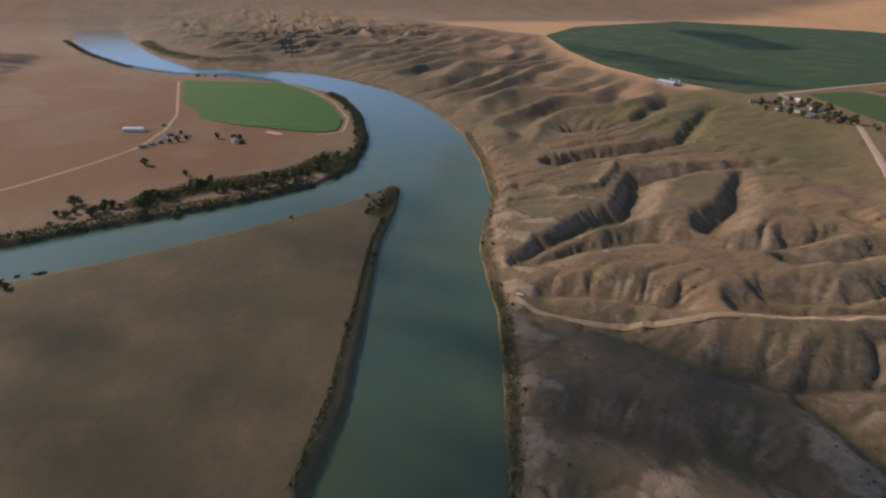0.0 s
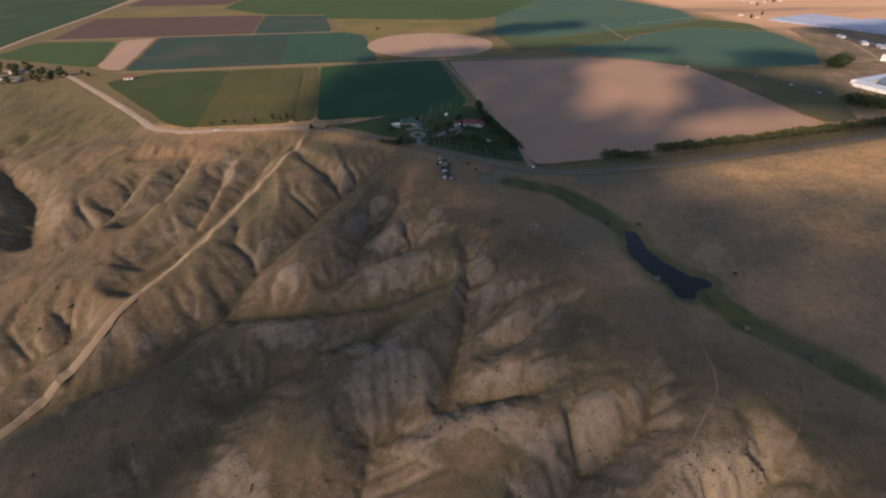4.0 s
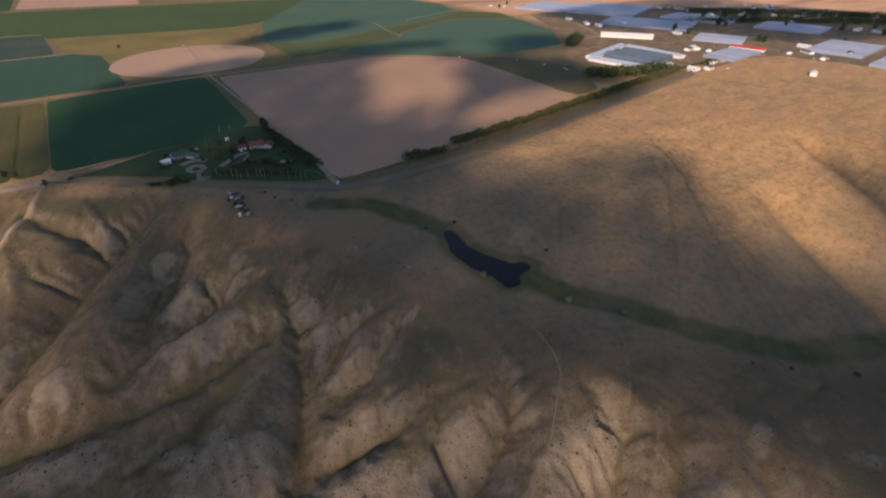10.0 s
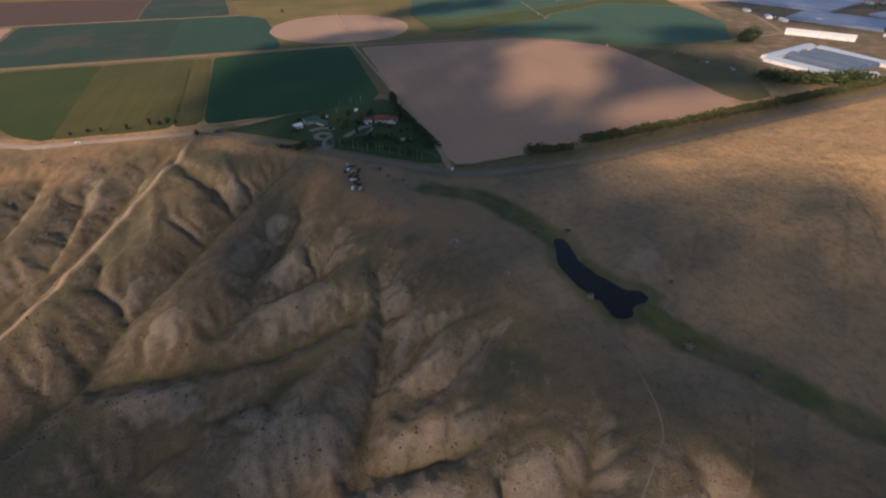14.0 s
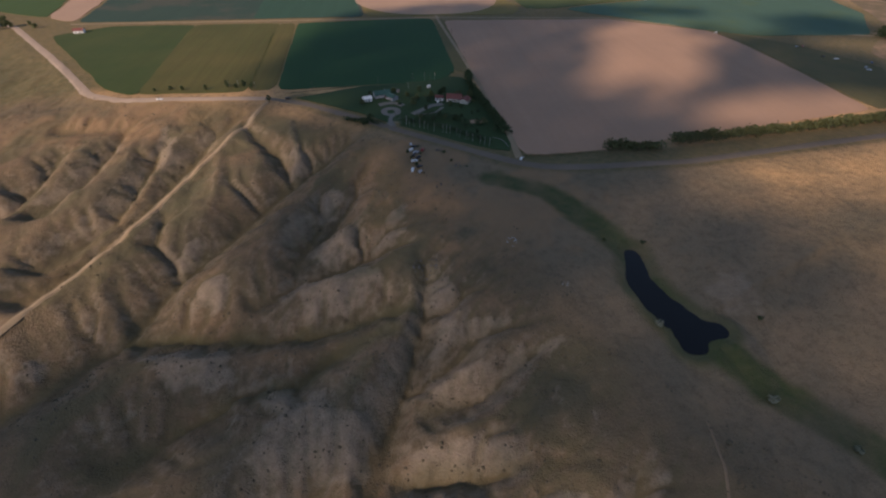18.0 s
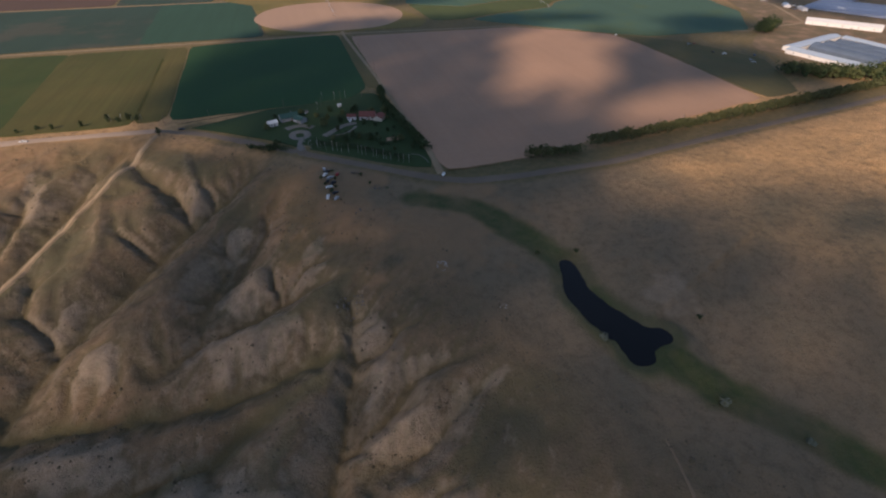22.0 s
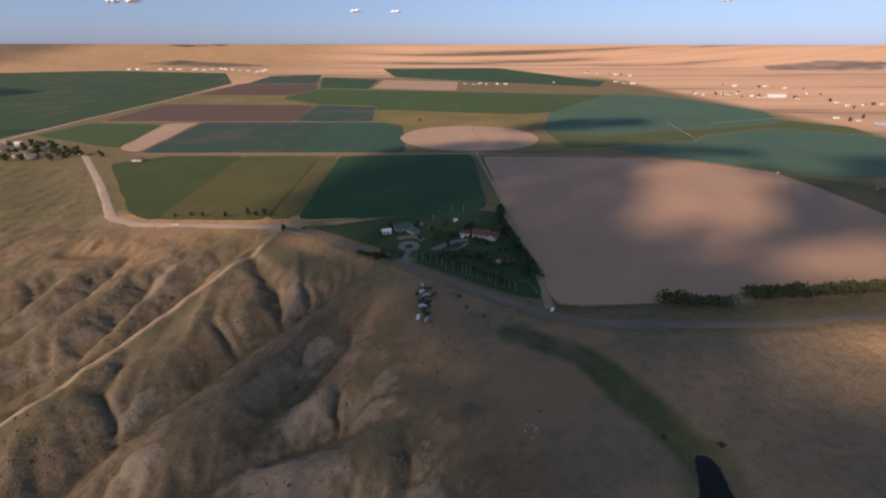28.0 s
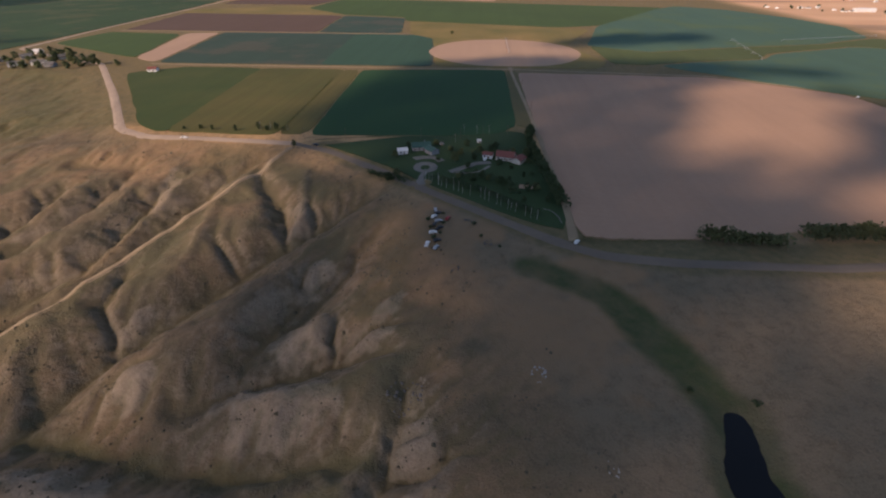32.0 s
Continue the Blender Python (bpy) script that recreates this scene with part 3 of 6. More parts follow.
def erode(x0=-820, x1=430, y0=-80, y1=850, step=2.5, rounds=18, power=0.023, creep=0.07, ribs=1.9):
    """Running water: each cell drains to its lowest neighbour and is cut down by its catchment."""
    xs, ys = np.arange(x0, x1, step), np.arange(y0, y1, step)
    X, Y = np.meshgrid(xs, ys)
    z, face, _, db, *_ = land(X.ravel(), Y.ravel())
    z, face, db = z.reshape(X.shape), face.reshape(X.shape), db.reshape(X.shape)
    first = z.copy()
    mask = face * smooth(2, 12, db)
    edge = np.minimum(np.minimum(X - x0, x1 - X), np.minimum(Y - y0, y1 - Y))
    mask = mask * smooth(step, 12 * step, edge)
    ny, nx = z.shape
    own = np.arange(z.size).reshape(z.shape)
    moves = [(dy, dx, math.hypot(dy, dx)) for dy in (-1, 0, 1) for dx in (-1, 0, 1) if dy or dx]
    for n in range(rounds):
        for _ in range(12 if n < 3 else 3):
            p = np.pad(z, 1, mode="edge")
            low = np.min([p[1 + dy : 1 + dy + ny, 1 + dx : 1 + dx + nx] for dy, dx, _ in moves], axis=0)
            z = np.where((mask > 0.05) & (z < low), low + 0.01, z)
        p = np.pad(z, 1, mode="edge")
        q = np.pad(own, 1, mode="edge")
        fall, to, far = np.zeros(z.shape), own.copy(), np.ones(z.shape)
        for dy, dx, d in moves:
            s = (z - p[1 + dy : 1 + dy + ny, 1 + dx : 1 + dx + nx]) / d
            more = s > fall
            fall, far = np.where(more, s, fall), np.where(more, d, far)
            to = np.where(more, q[1 + dy : 1 + dy + ny, 1 + dx : 1 + dx + nx], to)
        order = np.argsort(z.ravel())
        area, target = (0.02 + mask).ravel().tolist(), to.ravel().tolist()
        rising = order.tolist()
        for i in reversed(rising):
            j = target[i]
            if j != i:
                area[j] += area[i]
        cut = (power * mask.ravel() * (np.minimum(np.array(area), 900) * step * step) ** 0.5 / (far.ravel() * step)).tolist()
        flat = z.ravel().tolist()
        for i in rising:
            j = target[i]
            if j != i:
                k = cut[i]
                flat[i] = (flat[i] + k * flat[j]) / (1 + k)
        z = np.array(flat).reshape(z.shape)
        p = np.pad(z, 1, mode="edge")
        soft = (p[:-2, 1:-1] + p[2:, 1:-1] + p[1:-1, :-2] + p[1:-1, 2:]) / 4
        z = z + creep * mask * (soft - z)
    gy, gx = np.gradient(soft, step)
    steep = np.hypot(gx, gy)
    z = z + ribs * mask * smooth(0.18, 0.5, steep) * streaks(X, Y, gx / (steep + 1e-6), gy / (steep + 1e-6), 3.4 * step, 11 * step)
    WEAR.append((x0, y0, step, (z - first) * smooth(0, 0.3, mask)))


def streaks(X, Y, ux, uy, wide, long):
    """Noise drawn out along the fall line: rills and the ribs between them."""
    out = 0
    for k in range(-4, 5):
        out = out + fbm((X + ux * k * long / 8) / wide, (Y + uy * k * long / 8) / wide, 3, 47)
    return out / 4


def land(X, Y, fine=True):
    """Height of the land, with the share of slope (0 on flats, 1 on the coulee sides), the moist draws and bare clay."""
    X, Y = np.asarray(X, float), np.asarray(Y, float)
    db, sb, _ = to_line(X, Y, BANK)
    dr, sr, _ = to_line(X, Y, RIM)
    db, dr = db * -sb, dr * -sr
    u = np.clip(db / np.maximum(db + np.maximum(-dr, 0), 1), 0, 1)
    u = np.where(dr > 0, 1, u)
    z = -70 + 70 * (0.12 * smooth(0, 0.06, u) + 0.88 * u ** 0.92)
    z = z - 2.5 * smooth(40, -40, dr) * smooth(-120, -20, dr)
    face = smooth(0, 0.05, u) * smooth(25, -25, dr)
    moist, bare = np.zeros(X.shape), np.zeros(X.shape)
    near = (db > -5) & (dr < 700)
    for line, slope, soft, wide in RIDGES:
        xs, ys = [p[0] for p in line], [p[1] for p in line]
        m = near & (X > min(xs) - 90) & (X < max(xs) + 90) & (Y > min(ys) - 90) & (Y < max(ys) + 90)
        if m.any():
            d, _, h = to_line(X[m], Y[m], line)
            z[m] = -soft_min(-z[m], -(h - slope * np.maximum(d - 1, 0)), soft)
            if wide:
                bare[m] = np.maximum(bare[m], smooth(wide, 0.45 * wide, d + 0.5 * wide * fbm(X[m] / 7, Y[m] / 7, 4, 17)))
    for line, slope, soft, green in GULLIES:
        xs, ys = [p[0] for p in line], [p[1] for p in line]
        m = near & (X > min(xs) - 90) & (X < max(xs) + 90) & (Y > min(ys) - 90) & (Y < max(ys) + 90)
        if m.any():
            d, _, h = to_line(X[m], Y[m], line)
            z[m] = soft_min(z[m], h + slope * np.maximum(d - 1.5, 0) ** 1.0, soft)
            moist[m] = np.maximum(moist[m], 0.6 * green * smooth(8, 1, d + 5 * fbm(X[m] / 12, Y[m] / 12, 3, 6)))
    d, _, h = to_line(X, Y, DRAW)
    z = np.where(db > 0, soft_min(z, h + 0.16 * np.maximum(d - 5, 0), 5), z)
    moist = np.where(db > 0, np.maximum(moist, 1.0 * smooth(13, 6, d + 5 * fbm(X / 14, Y / 14, 3, 8))), moist)
    d, _, wide = to_line(X, Y, POND)
    d2, _, wide2 = to_line(X, Y, POND_ARM)
    d, wide = np.where(d2 - wide2 < d - wide, d2, d), np.where(d2 - wide2 < d - wide, wide2, wide)
    wide = wide + 1.6 * fbm(X / 7, Y / 7, 3, 31)
    z = np.where(d < wide + 14, soft_min(z, np.maximum(POND_LEVEL + 0.45 * (d - wide), POND_LEVEL - 3), 1.0), z)
    e = d - wide
    z = np.maximum(z, np.minimum(POND_LEVEL + 0.25 * e, POND_LEVEL + 1.0) - 0.42 * np.maximum(e - 4, 0))
    moist = np.maximum(moist, smooth(wide + 9, wide + 3, d) * 0.8)
    if fine:
        w = face * smooth(0, 25, db)
        z = z + w * (3.5 * fbm(X / 70, Y / 70, 4, 3) + 2.0 * fbm(X / 17, Y / 17, 3, 21) + 11 * smooth(-560, -820, X) * fbm(X / 150, Y / 150, 2, 61))
        wave = (X + 0.55 * Y) / 120 + 1.6 * fbm(X / 240, Y / 240, 3, 63)
        wave = np.abs(2 * (wave - np.floor(wave)) - 1)
        z = z + 32 * w * smooth(-640, -860, X) * (wave - 0.6) * smooth(0.02, 0.3, u) * smooth(1.0, 0.8, u)
        z = z + worn(X, Y)
        faces, proud = clay_faces(X, Y)
        rill = np.abs(fbm(X / 4.5, Y / 4.5, 3, 41)) - 0.2
        z = z + proud * face + 0.8 * rill * faces * w
        z = z + 0.9 * w * (np.abs(fbm(X / 11, Y / 11, 4, 45)) - 0.2)
        bare = np.maximum(0.35 * bare, faces)
    # river bed, island and the flats beyond
    df, sf, _ = to_line(X, Y, FAR_BANK)
    do, so, _ = to_line(X, Y, OUTER)
    df, do = df * sf, do * so
    flat = -69 + 1.2 * smooth(0, 8, df) + 3 * smooth(20, 300, df) + 0.6 * fbm(X / 40, Y / 40, 3, 5)
    bench = -68.5 + 9 * smooth(120, 900, do) + 50 * smooth(900, 2600, do) + (4 + 14 * smooth(300, 1500, do)) * fbm(X / 330, Y / 330, 4, 9) * smooth(120, 500, do)
    bed = np.full(X.shape, -76.0)
    wet = np.where(db > 0, z, bed)
    wet = np.where((db <= 0) & (df > 0), np.maximum(bed, np.minimum(flat, -76 + 1.4 * df)), wet)
    wet = np.where((db <= 0) & (do > 0), np.maximum(bed, np.minimum(bench, -76 + 1.4 * do)), wet)
    z = np.where(db > 0, np.maximum(z, np.minimum(-69, -76 + 1.0 * db)), wet)
    # far prairie lifts to the skyline
    r = np.hypot(X, Y - 150)
    z = z * (1 - smooth(3300, 4300, r) * (z < 0)) + 139 * smooth(3600, 4860, r) ** 1.3
    return z, face, moist, db, df, do, bare
# --- the land ---
def link_mesh(name, verts, faces, mat, parent=None, label=""):
    me = bpy.data.meshes.new(name)
    me.from_pydata(verts, [], faces)
    me.materials.append(mat)
    ob = new(name, me)
    if parent:
        ob.parent = parent
    return tagged(ob, label)


def part(name, bm, mat, parent, label=""):
    me = bpy.data.meshes.new(name)
    bm.to_mesh(me)
    bm.free()
    me.materials.append(mat)
    ob = new(name, me)
    ob.parent = parent
    return tagged(ob, label)


def spread(*stops):
    """Coordinates from stop to stop: (end, step)."""
    out = [stops[0]]
    for end, step in stops[1:]:
        n = max(1, round((end - out[-1]) / step))
        out += list(np.linspace(out[-1], end, n + 1)[1:])
    return np.array(out)


def build_ground():
    xs = spread(-5200, (-2600, 60), (-1500, 20), (-720, 6), (-330, 3.0), (-115, 1.9), (140, 1.3), (200, 1.9), (330, 3.5), (620, 8), (1500, 40), (5200, 110))
    ys = spread(-3000, (-1000, 90), (-700, 25), (0, 10), (50, 4), (110, 2), (335, 1.3), (480, 1.9), (620, 3), (820, 6), (1300, 14), (2600, 50), (5300, 90))
    X, Y = np.meshgrid(xs, ys)
    z, face, moist, db, df, do, bare = land(X.ravel(), Y.ravel())
    Z = z.reshape(X.shape)
    gy, gx = np.gradient(Z, ys, xs)
    steep = np.hypot(gx, gy).ravel()
    way = np.hypot(gx, gy) + 1e-6
    rills = streaks(X, Y, gx / way, gy / way, 3.4, 14).ravel() * face * smooth(0.2, 0.5, steep) * (X.ravel() > -330)
    z = z + (0.6 + 0.75 * bare) * rills
    bend = (np.gradient(gx, xs, axis=1) + np.gradient(gy, ys, axis=0)).ravel()
    nx, ny = len(xs), len(ys)
    idx = np.arange(nx * ny, dtype=np.int32).reshape(ny, nx)
    quads = np.stack([idx[:-1, :-1], idx[:-1, 1:], idx[1:, 1:], idx[1:, :-1]], -1).reshape(-1, 4)
    me = bpy.data.meshes.new("ground")
    me.vertices.add(nx * ny)
    me.vertices.foreach_set("co", np.stack([X.ravel(), Y.ravel(), z], 1).astype(np.float32).ravel())
    me.loops.add(quads.size)
    me.loops.foreach_set("vertex_index", quads.ravel())
    me.polygons.add(len(quads))
    me.polygons.foreach_set("loop_start", np.arange(0, quads.size, 4, dtype=np.int32))
    me.polygons.foreach_set("use_smooth", np.ones(len(quads), bool))
    me.update(calc_edges=True)
    r = np.hypot(X.ravel(), Y.ravel() - 150)
    clay = face * smooth(0.58, 1.0, steep + 0.12 * fbm(X.ravel() / 25, Y.ravel() / 25, 3, 14)) * (1 - moist)
    clay = np.maximum(clay, face * smooth(0.008, 0.05, -bend) * smooth(0.25, 0.55, steep) * 0.4)
    clay = np.maximum(0.75 * clay, bare * (1 - 0.5 * moist))
    moist = np.maximum(moist, 0.5 * (df > 0) * (db <= 0) * (0.55 + 0.45 * smooth(-0.3, 0.2, fbm(X.ravel() / 30, Y.ravel() / 30, 4, 71))))
    moist = np.maximum(moist, 0.25 * face * smooth(0.015, 0.07, bend))
    moist = np.maximum(moist, 0.38 * face * smooth(0.55, 0.25, steep) * smooth(-0.05, 0.25, fbm(X.ravel() / 45, Y.ravel() / 45, 4, 72)))
    clay = np.maximum(clay, 0.62 * smooth(16, 8, np.hypot(X.ravel() - 135, Y.ravel() - 254) + 9 * fbm(X.ravel() / 8, Y.ravel() / 8, 3, 2)))
    clay = np.maximum(clay, smooth(9, 4, np.abs(db - 11 - 5 * fbm(X.ravel() / 30, Y.ravel() / 30, 2, 77))) * (db > 4) * (Y.ravel() < 420) * 0.75 * smooth(-0.15, 0.2, fbm(X.ravel() / 24, Y.ravel() / 24, 3, 78)))
    clay = clay * (1 - 0.65 * smooth(-430, -640, X.ravel()))
    verge = smooth(-800, -760, X.ravel()) * smooth(780, 720, X.ravel()) * smooth(545, 575, Y.ravel() + 85 * smooth(100, 420, X.ravel())) * smooth(2700, 2300, Y.ravel())
    road = to_line(X.ravel(), Y.ravel(), [(-107, 514), (53, 393), (109, 378), (180, 379), (300, 397), (490, 423), (600, 440)])
    verge = np.maximum(verge, smooth(26, 18, road[0]) * (road[1] > 0))
    verge = np.maximum(verge, 0.8 * smooth(12, 6, road[0]))
    moist = np.maximum(moist, 0.7 * smooth(9, 3, db) * (db > 0) * smooth(-0.2, 0.15, fbm(X.ravel() / 20, Y.ravel() / 20, 3, 79)))
    # mask round the draw for the grass colour that holds some of the shade
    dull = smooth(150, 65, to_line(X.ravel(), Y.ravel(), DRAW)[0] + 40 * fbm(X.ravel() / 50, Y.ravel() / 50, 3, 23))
    rust = np.zeros(X.size)
    for x, y, a, b in ((38, 335, 55, 42), (-25, 395, 45, 40), (60, 372, 30, 14), (-250, 500, 90, 30)):
        d = np.hypot((X.ravel() - x) / a, (Y.ravel() - y) / b) + 0.7 * fbm(X.ravel() / 16, Y.ravel() / 16, 4, 29)
        rust = np.maximum(rust, smooth(1.1, 0.6, d))
    beyond = smooth(700, 1500, r) * (z > -25) * (0.1 + 0.9 * smooth(-1300, -300, X.ravel()))
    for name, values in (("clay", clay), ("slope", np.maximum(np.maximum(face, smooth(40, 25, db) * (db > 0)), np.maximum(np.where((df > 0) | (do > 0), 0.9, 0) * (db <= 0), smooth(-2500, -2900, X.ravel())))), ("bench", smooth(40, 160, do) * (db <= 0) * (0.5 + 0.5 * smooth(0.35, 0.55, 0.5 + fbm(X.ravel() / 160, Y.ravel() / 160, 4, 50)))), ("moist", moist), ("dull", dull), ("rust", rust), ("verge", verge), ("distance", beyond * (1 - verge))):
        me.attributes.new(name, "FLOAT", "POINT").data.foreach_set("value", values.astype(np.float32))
    me.materials.append(GROUND)
    return tagged(new("ground", me), "dry prairie and eroded clay coulees falling to a river", "ground", kind="structure")


erode(-2300, -740, 60, 1180, 8.0, 24, 0.04, 0.25, 0.0)
erode()
ground = build_ground()
water = link_mesh("water", [(-5200, -3000, RIVER), (1600, -3000, RIVER), (1600, 1000, RIVER), (-5200, 1000, RIVER)], [(0, 1, 2, 3)], WATER)
tagged(water, "calm murky green river with a pale sky sheen", "river", kind="structure")


def height(x, y):
    return float(land(np.array([x]), np.array([y]))[0][0])


def field(label, pts, kind, z=0.25, floor=0.0):
    """A field of crop, a low sheet with thickness over the plain."""
    bm, edge = bmesh.new(), []
    for (ax, ay), (bx, by) in zip(pts, pts[1:] + pts[:1]):
        n = max(1, int(math.hypot(bx - ax, by - ay) / 14))
        edge += [(ax + (bx - ax) * k / n, ay + (by - ay) * k / n) for k in range(n)]
    edge = np.array(edge)
    for _ in range(2):
        edge = (np.roll(edge, 1, 0) + 6 * edge + np.roll(edge, -1, 0)) / 8
    wander = min(2.6, 0.05 * np.ptp(edge[:, 0]))
    edge = edge + wander * np.stack([fbm(edge[:, 0] / 25, edge[:, 1] / 25, 3, 81), fbm(edge[:, 0] / 25, edge[:, 1] / 25, 3, 82)], 1)
    f = bm.faces.new([bm.verts.new((x, y, z)) for x, y in edge])
    bm.normal_update()
    if f.normal.z < 0:
        f.normal_flip()
    edge = bmesh.ops.extrude_face_region(bm, geom=[f])
    bmesh.ops.translate(bm, vec=(0, 0, floor - z - 0.3), verts=[v for v in edge["geom"] if isinstance(v, bmesh.types.BMVert)])
    bm.normal_update()
    bmesh.ops.recalc_face_normals(bm, faces=bm.faces)
    ob = part("field", bm, CROPS[kind], None)
    return tagged(ob, label, "field", kind="structure")


def ribbon(name, label, pts, width, mat, lift=0.3, step=4.0, fade=0):
    """A road or track laid over the land."""
    way = []
    for (ax, ay), (bx, by) in zip(pts, pts[1:]):
        n = max(1, int(math.hypot(bx - ax, by - ay) / step))
        way += [(ax + (bx - ax) * k / n, ay + (by - ay) * k / n) for k in range(n)]
    way = np.array(way + [pts[-1]])
    for _ in range(3):
        way[1:-1] = (way[:-2] + 2 * way[1:-1] + way[2:]) / 4
    d = np.gradient(way, axis=0)
    d /= np.linalg.norm(d, axis=1)[:, None]
    side = np.stack([-d[:, 1], d[:, 0]], 1)
    w = width * (1 + 0.16 * fbm(way[:, 0] / 9, way[:, 1] / 9, 3, 4))[:, None] / 2
    cols = [way + side * w * k for k in (-1, -0.5, 0, 0.5, 1)]
    zs = [land(c[:, 0], c[:, 1])[0] for c in cols]
    verts, n = [], len(way)
    for c, z, up in zip(cols, zs, (-0.1, lift * 0.8, lift, lift * 0.8, -0.1)):
        verts += [(x, y, h + up) for (x, y), h in zip(c, np.maximum(z, zs[2] - 0.4))]
    faces = [(k * n + i, k * n + i + 1, (k + 1) * n + i + 1, (k + 1) * n + i) for k in range(4) for i in range(n - 1)]
    faces = [f[::-1] for f in faces]
    ob = link_mesh(name, verts, faces, mat)
    return tagged(ob, label, "road", kind="structure")


FIELDS = [
    ("bare brown yard ground under the greenhouses", [(520, 500), (620, 470), (800, 462), (842, 340), (860, 150), (1250, 170), (1450, 420), (1300, 760), (1000, 980), (800, 990), (660, 720), (530, 612)], "yard"),
    ("green hay field beside the gravel road", [(-253, 546), (-262, 545), (-290, 562), (-432, 754), (-379, 797), (-275, 798)], "hay"),
    ("yellow-green hay field with pale drill rows", [(-256, 546), (-278, 798), (-167, 799), (-159, 545)], "mid"),
    ("narrow strip of yellowed hay beyond the ditch", [(-161, 545), (-169, 799), (-147, 799), (-135, 545)], "rows"),
    ("dark green crop beside the farmyard", [(-134, 545), (-145, 799), (36, 815), (40, 585), (20, 560)], "dark"),
    ("large tilled brown field of bare soil", [(62, 396), (51, 800), (285, 791), (365, 738), (394, 722), (402, 660), (396, 540), (391, 452), (337, 443), (180, 414), (131, 400)], "soil"),
    ("dull fallow strip beside the tilled field", [(398, 724), (406, 660), (400, 540), (395, 453), (440, 458), (500, 560), (468, 650)], "verge"),
    ("blue-green crop on a long flat field", [(-431, 820), (-474, 1100), (-81, 1103), (-58, 828)], "blue"),
    ("greener end of the blue-green crop", [(-224, 1098), (-210, 826), (-62, 832), (-84, 1098)], "teal_rows"),
    ("small green field near the farmstead", [(-692, 955), (-685, 1084), (-540, 1070), (-485, 850)], "green"),
    ("fallow strip of pale brown soil", [(-481, 845), (-535, 1080), (-480, 1095), (-436, 822)], "tan"),
    ("reddish-brown fallow field", [(-677, 1113), (-715, 1398), (-322, 1379), (-304, 1114)], "brown"),
    ("teal striped crop field", [(-300, 1114), (-318, 1379), (-168, 1346), (-145, 1114)], "blue"),
    ("yellow dry stubble strip", [(-150, 1285), (60, 1235), (215, 1200), (140, 1010), (180, 880), (160, 830), (-55, 830), (-80, 1060), (-125, 1108)], "straw"),
    ("broad teal irrigated crop", [(175, 1010), (235, 1240), (380, 1510), (539, 1700), (640, 1610), (712, 1430), (735, 1280), (690, 1140), (560, 1060), (369, 1004), (262, 960)], "teal"),
    ("tan stubble inside a pivot circle", [(40 + 115 * math.cos(a / 5), max(836, 945 + 115 * math.sin(a / 5))) for a in range(31)], "tan"),
    ("curved yellow-green band between the pivot crops", [(184, 866), (178, 1006), (262, 954), (369, 998), (560, 1054), (696, 1132), (760, 1060), (735, 962), (609, 1046), (430, 962), (404, 920), (300, 892), (230, 862)], "band"),
    ("pale teal irrigated crop", [(300, 805), (240, 856), (300, 886), (408, 914), (434, 955), (609, 1038), (732, 952), (690, 800), (600, 685), (440, 692), (380, 735)], "teal"),
    ("olive grass strip between fields", [(-740, 1410), (-745, 1480), (-481, 1614), (-328, 1410)], "straw"),
    ("green crop reaching far over the plain", [(-456, 1536), (-437, 1844), (490, 1650), (246, 1262), (160, 1225), (-161, 1300), (-175, 1370), (-320, 1400)], "green"),
    ("far teal field", [(-762, 2089), (-827, 2545), (-606, 2640), (-499, 2094)], "blue"),
    ("far brown field", [(-740, 1640), (-780, 2060), (-490, 2060), (-440, 1870), (-470, 1640)], "brown"),
    ("far green field", [(-430, 1880), (-480, 2090), (-560, 2480), (-280, 2300), (-260, 1850)], "deep"),
    ("far pale stubble", [(-250, 1880), (-256, 2287), (60, 2193), (40, 1800)], "tan"),
    ("far dark green field", [(-225, 2475), (-380, 3300), (350, 3400), (665, 2207), (560, 1950), (100, 2250)], "deep"),
    ("large green field on the plateau above the coulees", [(-720, 840), (-735, 1127), (-765, 1489), (-826, 2088), (-1141, 2774), (-1900, 3000), (-2700, 2500), (-2300, 1500), (-1880, 1085), (-1400, 890), (-1107, 800), (-899, 790)], "plateau"),
]
for n, (label, pts, kind) in enumerate(FIELDS):
    field(label, pts, kind, 0.12 if kind == "yard" else 0.22 + 0.012 * n)
alfalfa = field("bright green round field on the river flat", [(-1515, -201), (-1102, -154), (-999, -52), (-911, 82), (-913, 119), (-1000, 140), (-1165, 131), (-1300, 95), (-1417, 44)], "alfalfa", -67.1, -68)
ribbon("road", "pale gravel road along the plateau edge", [(-705, 905), (-640, 865), (-500, 804), (-374, 650), (-300, 552), (-269, 536), (-202, 533), (-136, 528)], 9, ROAD)
ribbon("road", "grey gravel road past the farmyard", [(-140, 528), (-107, 514), (-60, 480), (-21, 447), (19, 416), (53, 393), (73, 383), (109, 378), (180, 379), (300, 397), (490, 423), (600, 440), (760, 450)], 8, GREY_ROAD)
ribbon("road", "straight pale farm road", [(-705, 905), (-732, 1135), (-757, 1503), (-819, 2177), (-900, 2600)], 10, ROAD, 0.35, 20)
ribbon("road", "dirt lane between fields", [(44, 1080), (44, 807), (53, 631), (61, 453), (59, 396)], 6, TRACK)
ribbon("road", "dirt lane between fields", [(-436, 812), (-60, 815), (46, 818), (280, 800), (380, 742), (600, 680)], 6, TRACK)
ribbon("road", "dirt lane between fields", [(-680, 1105), (-300, 1108), (-70, 1108)], 6, TRACK)
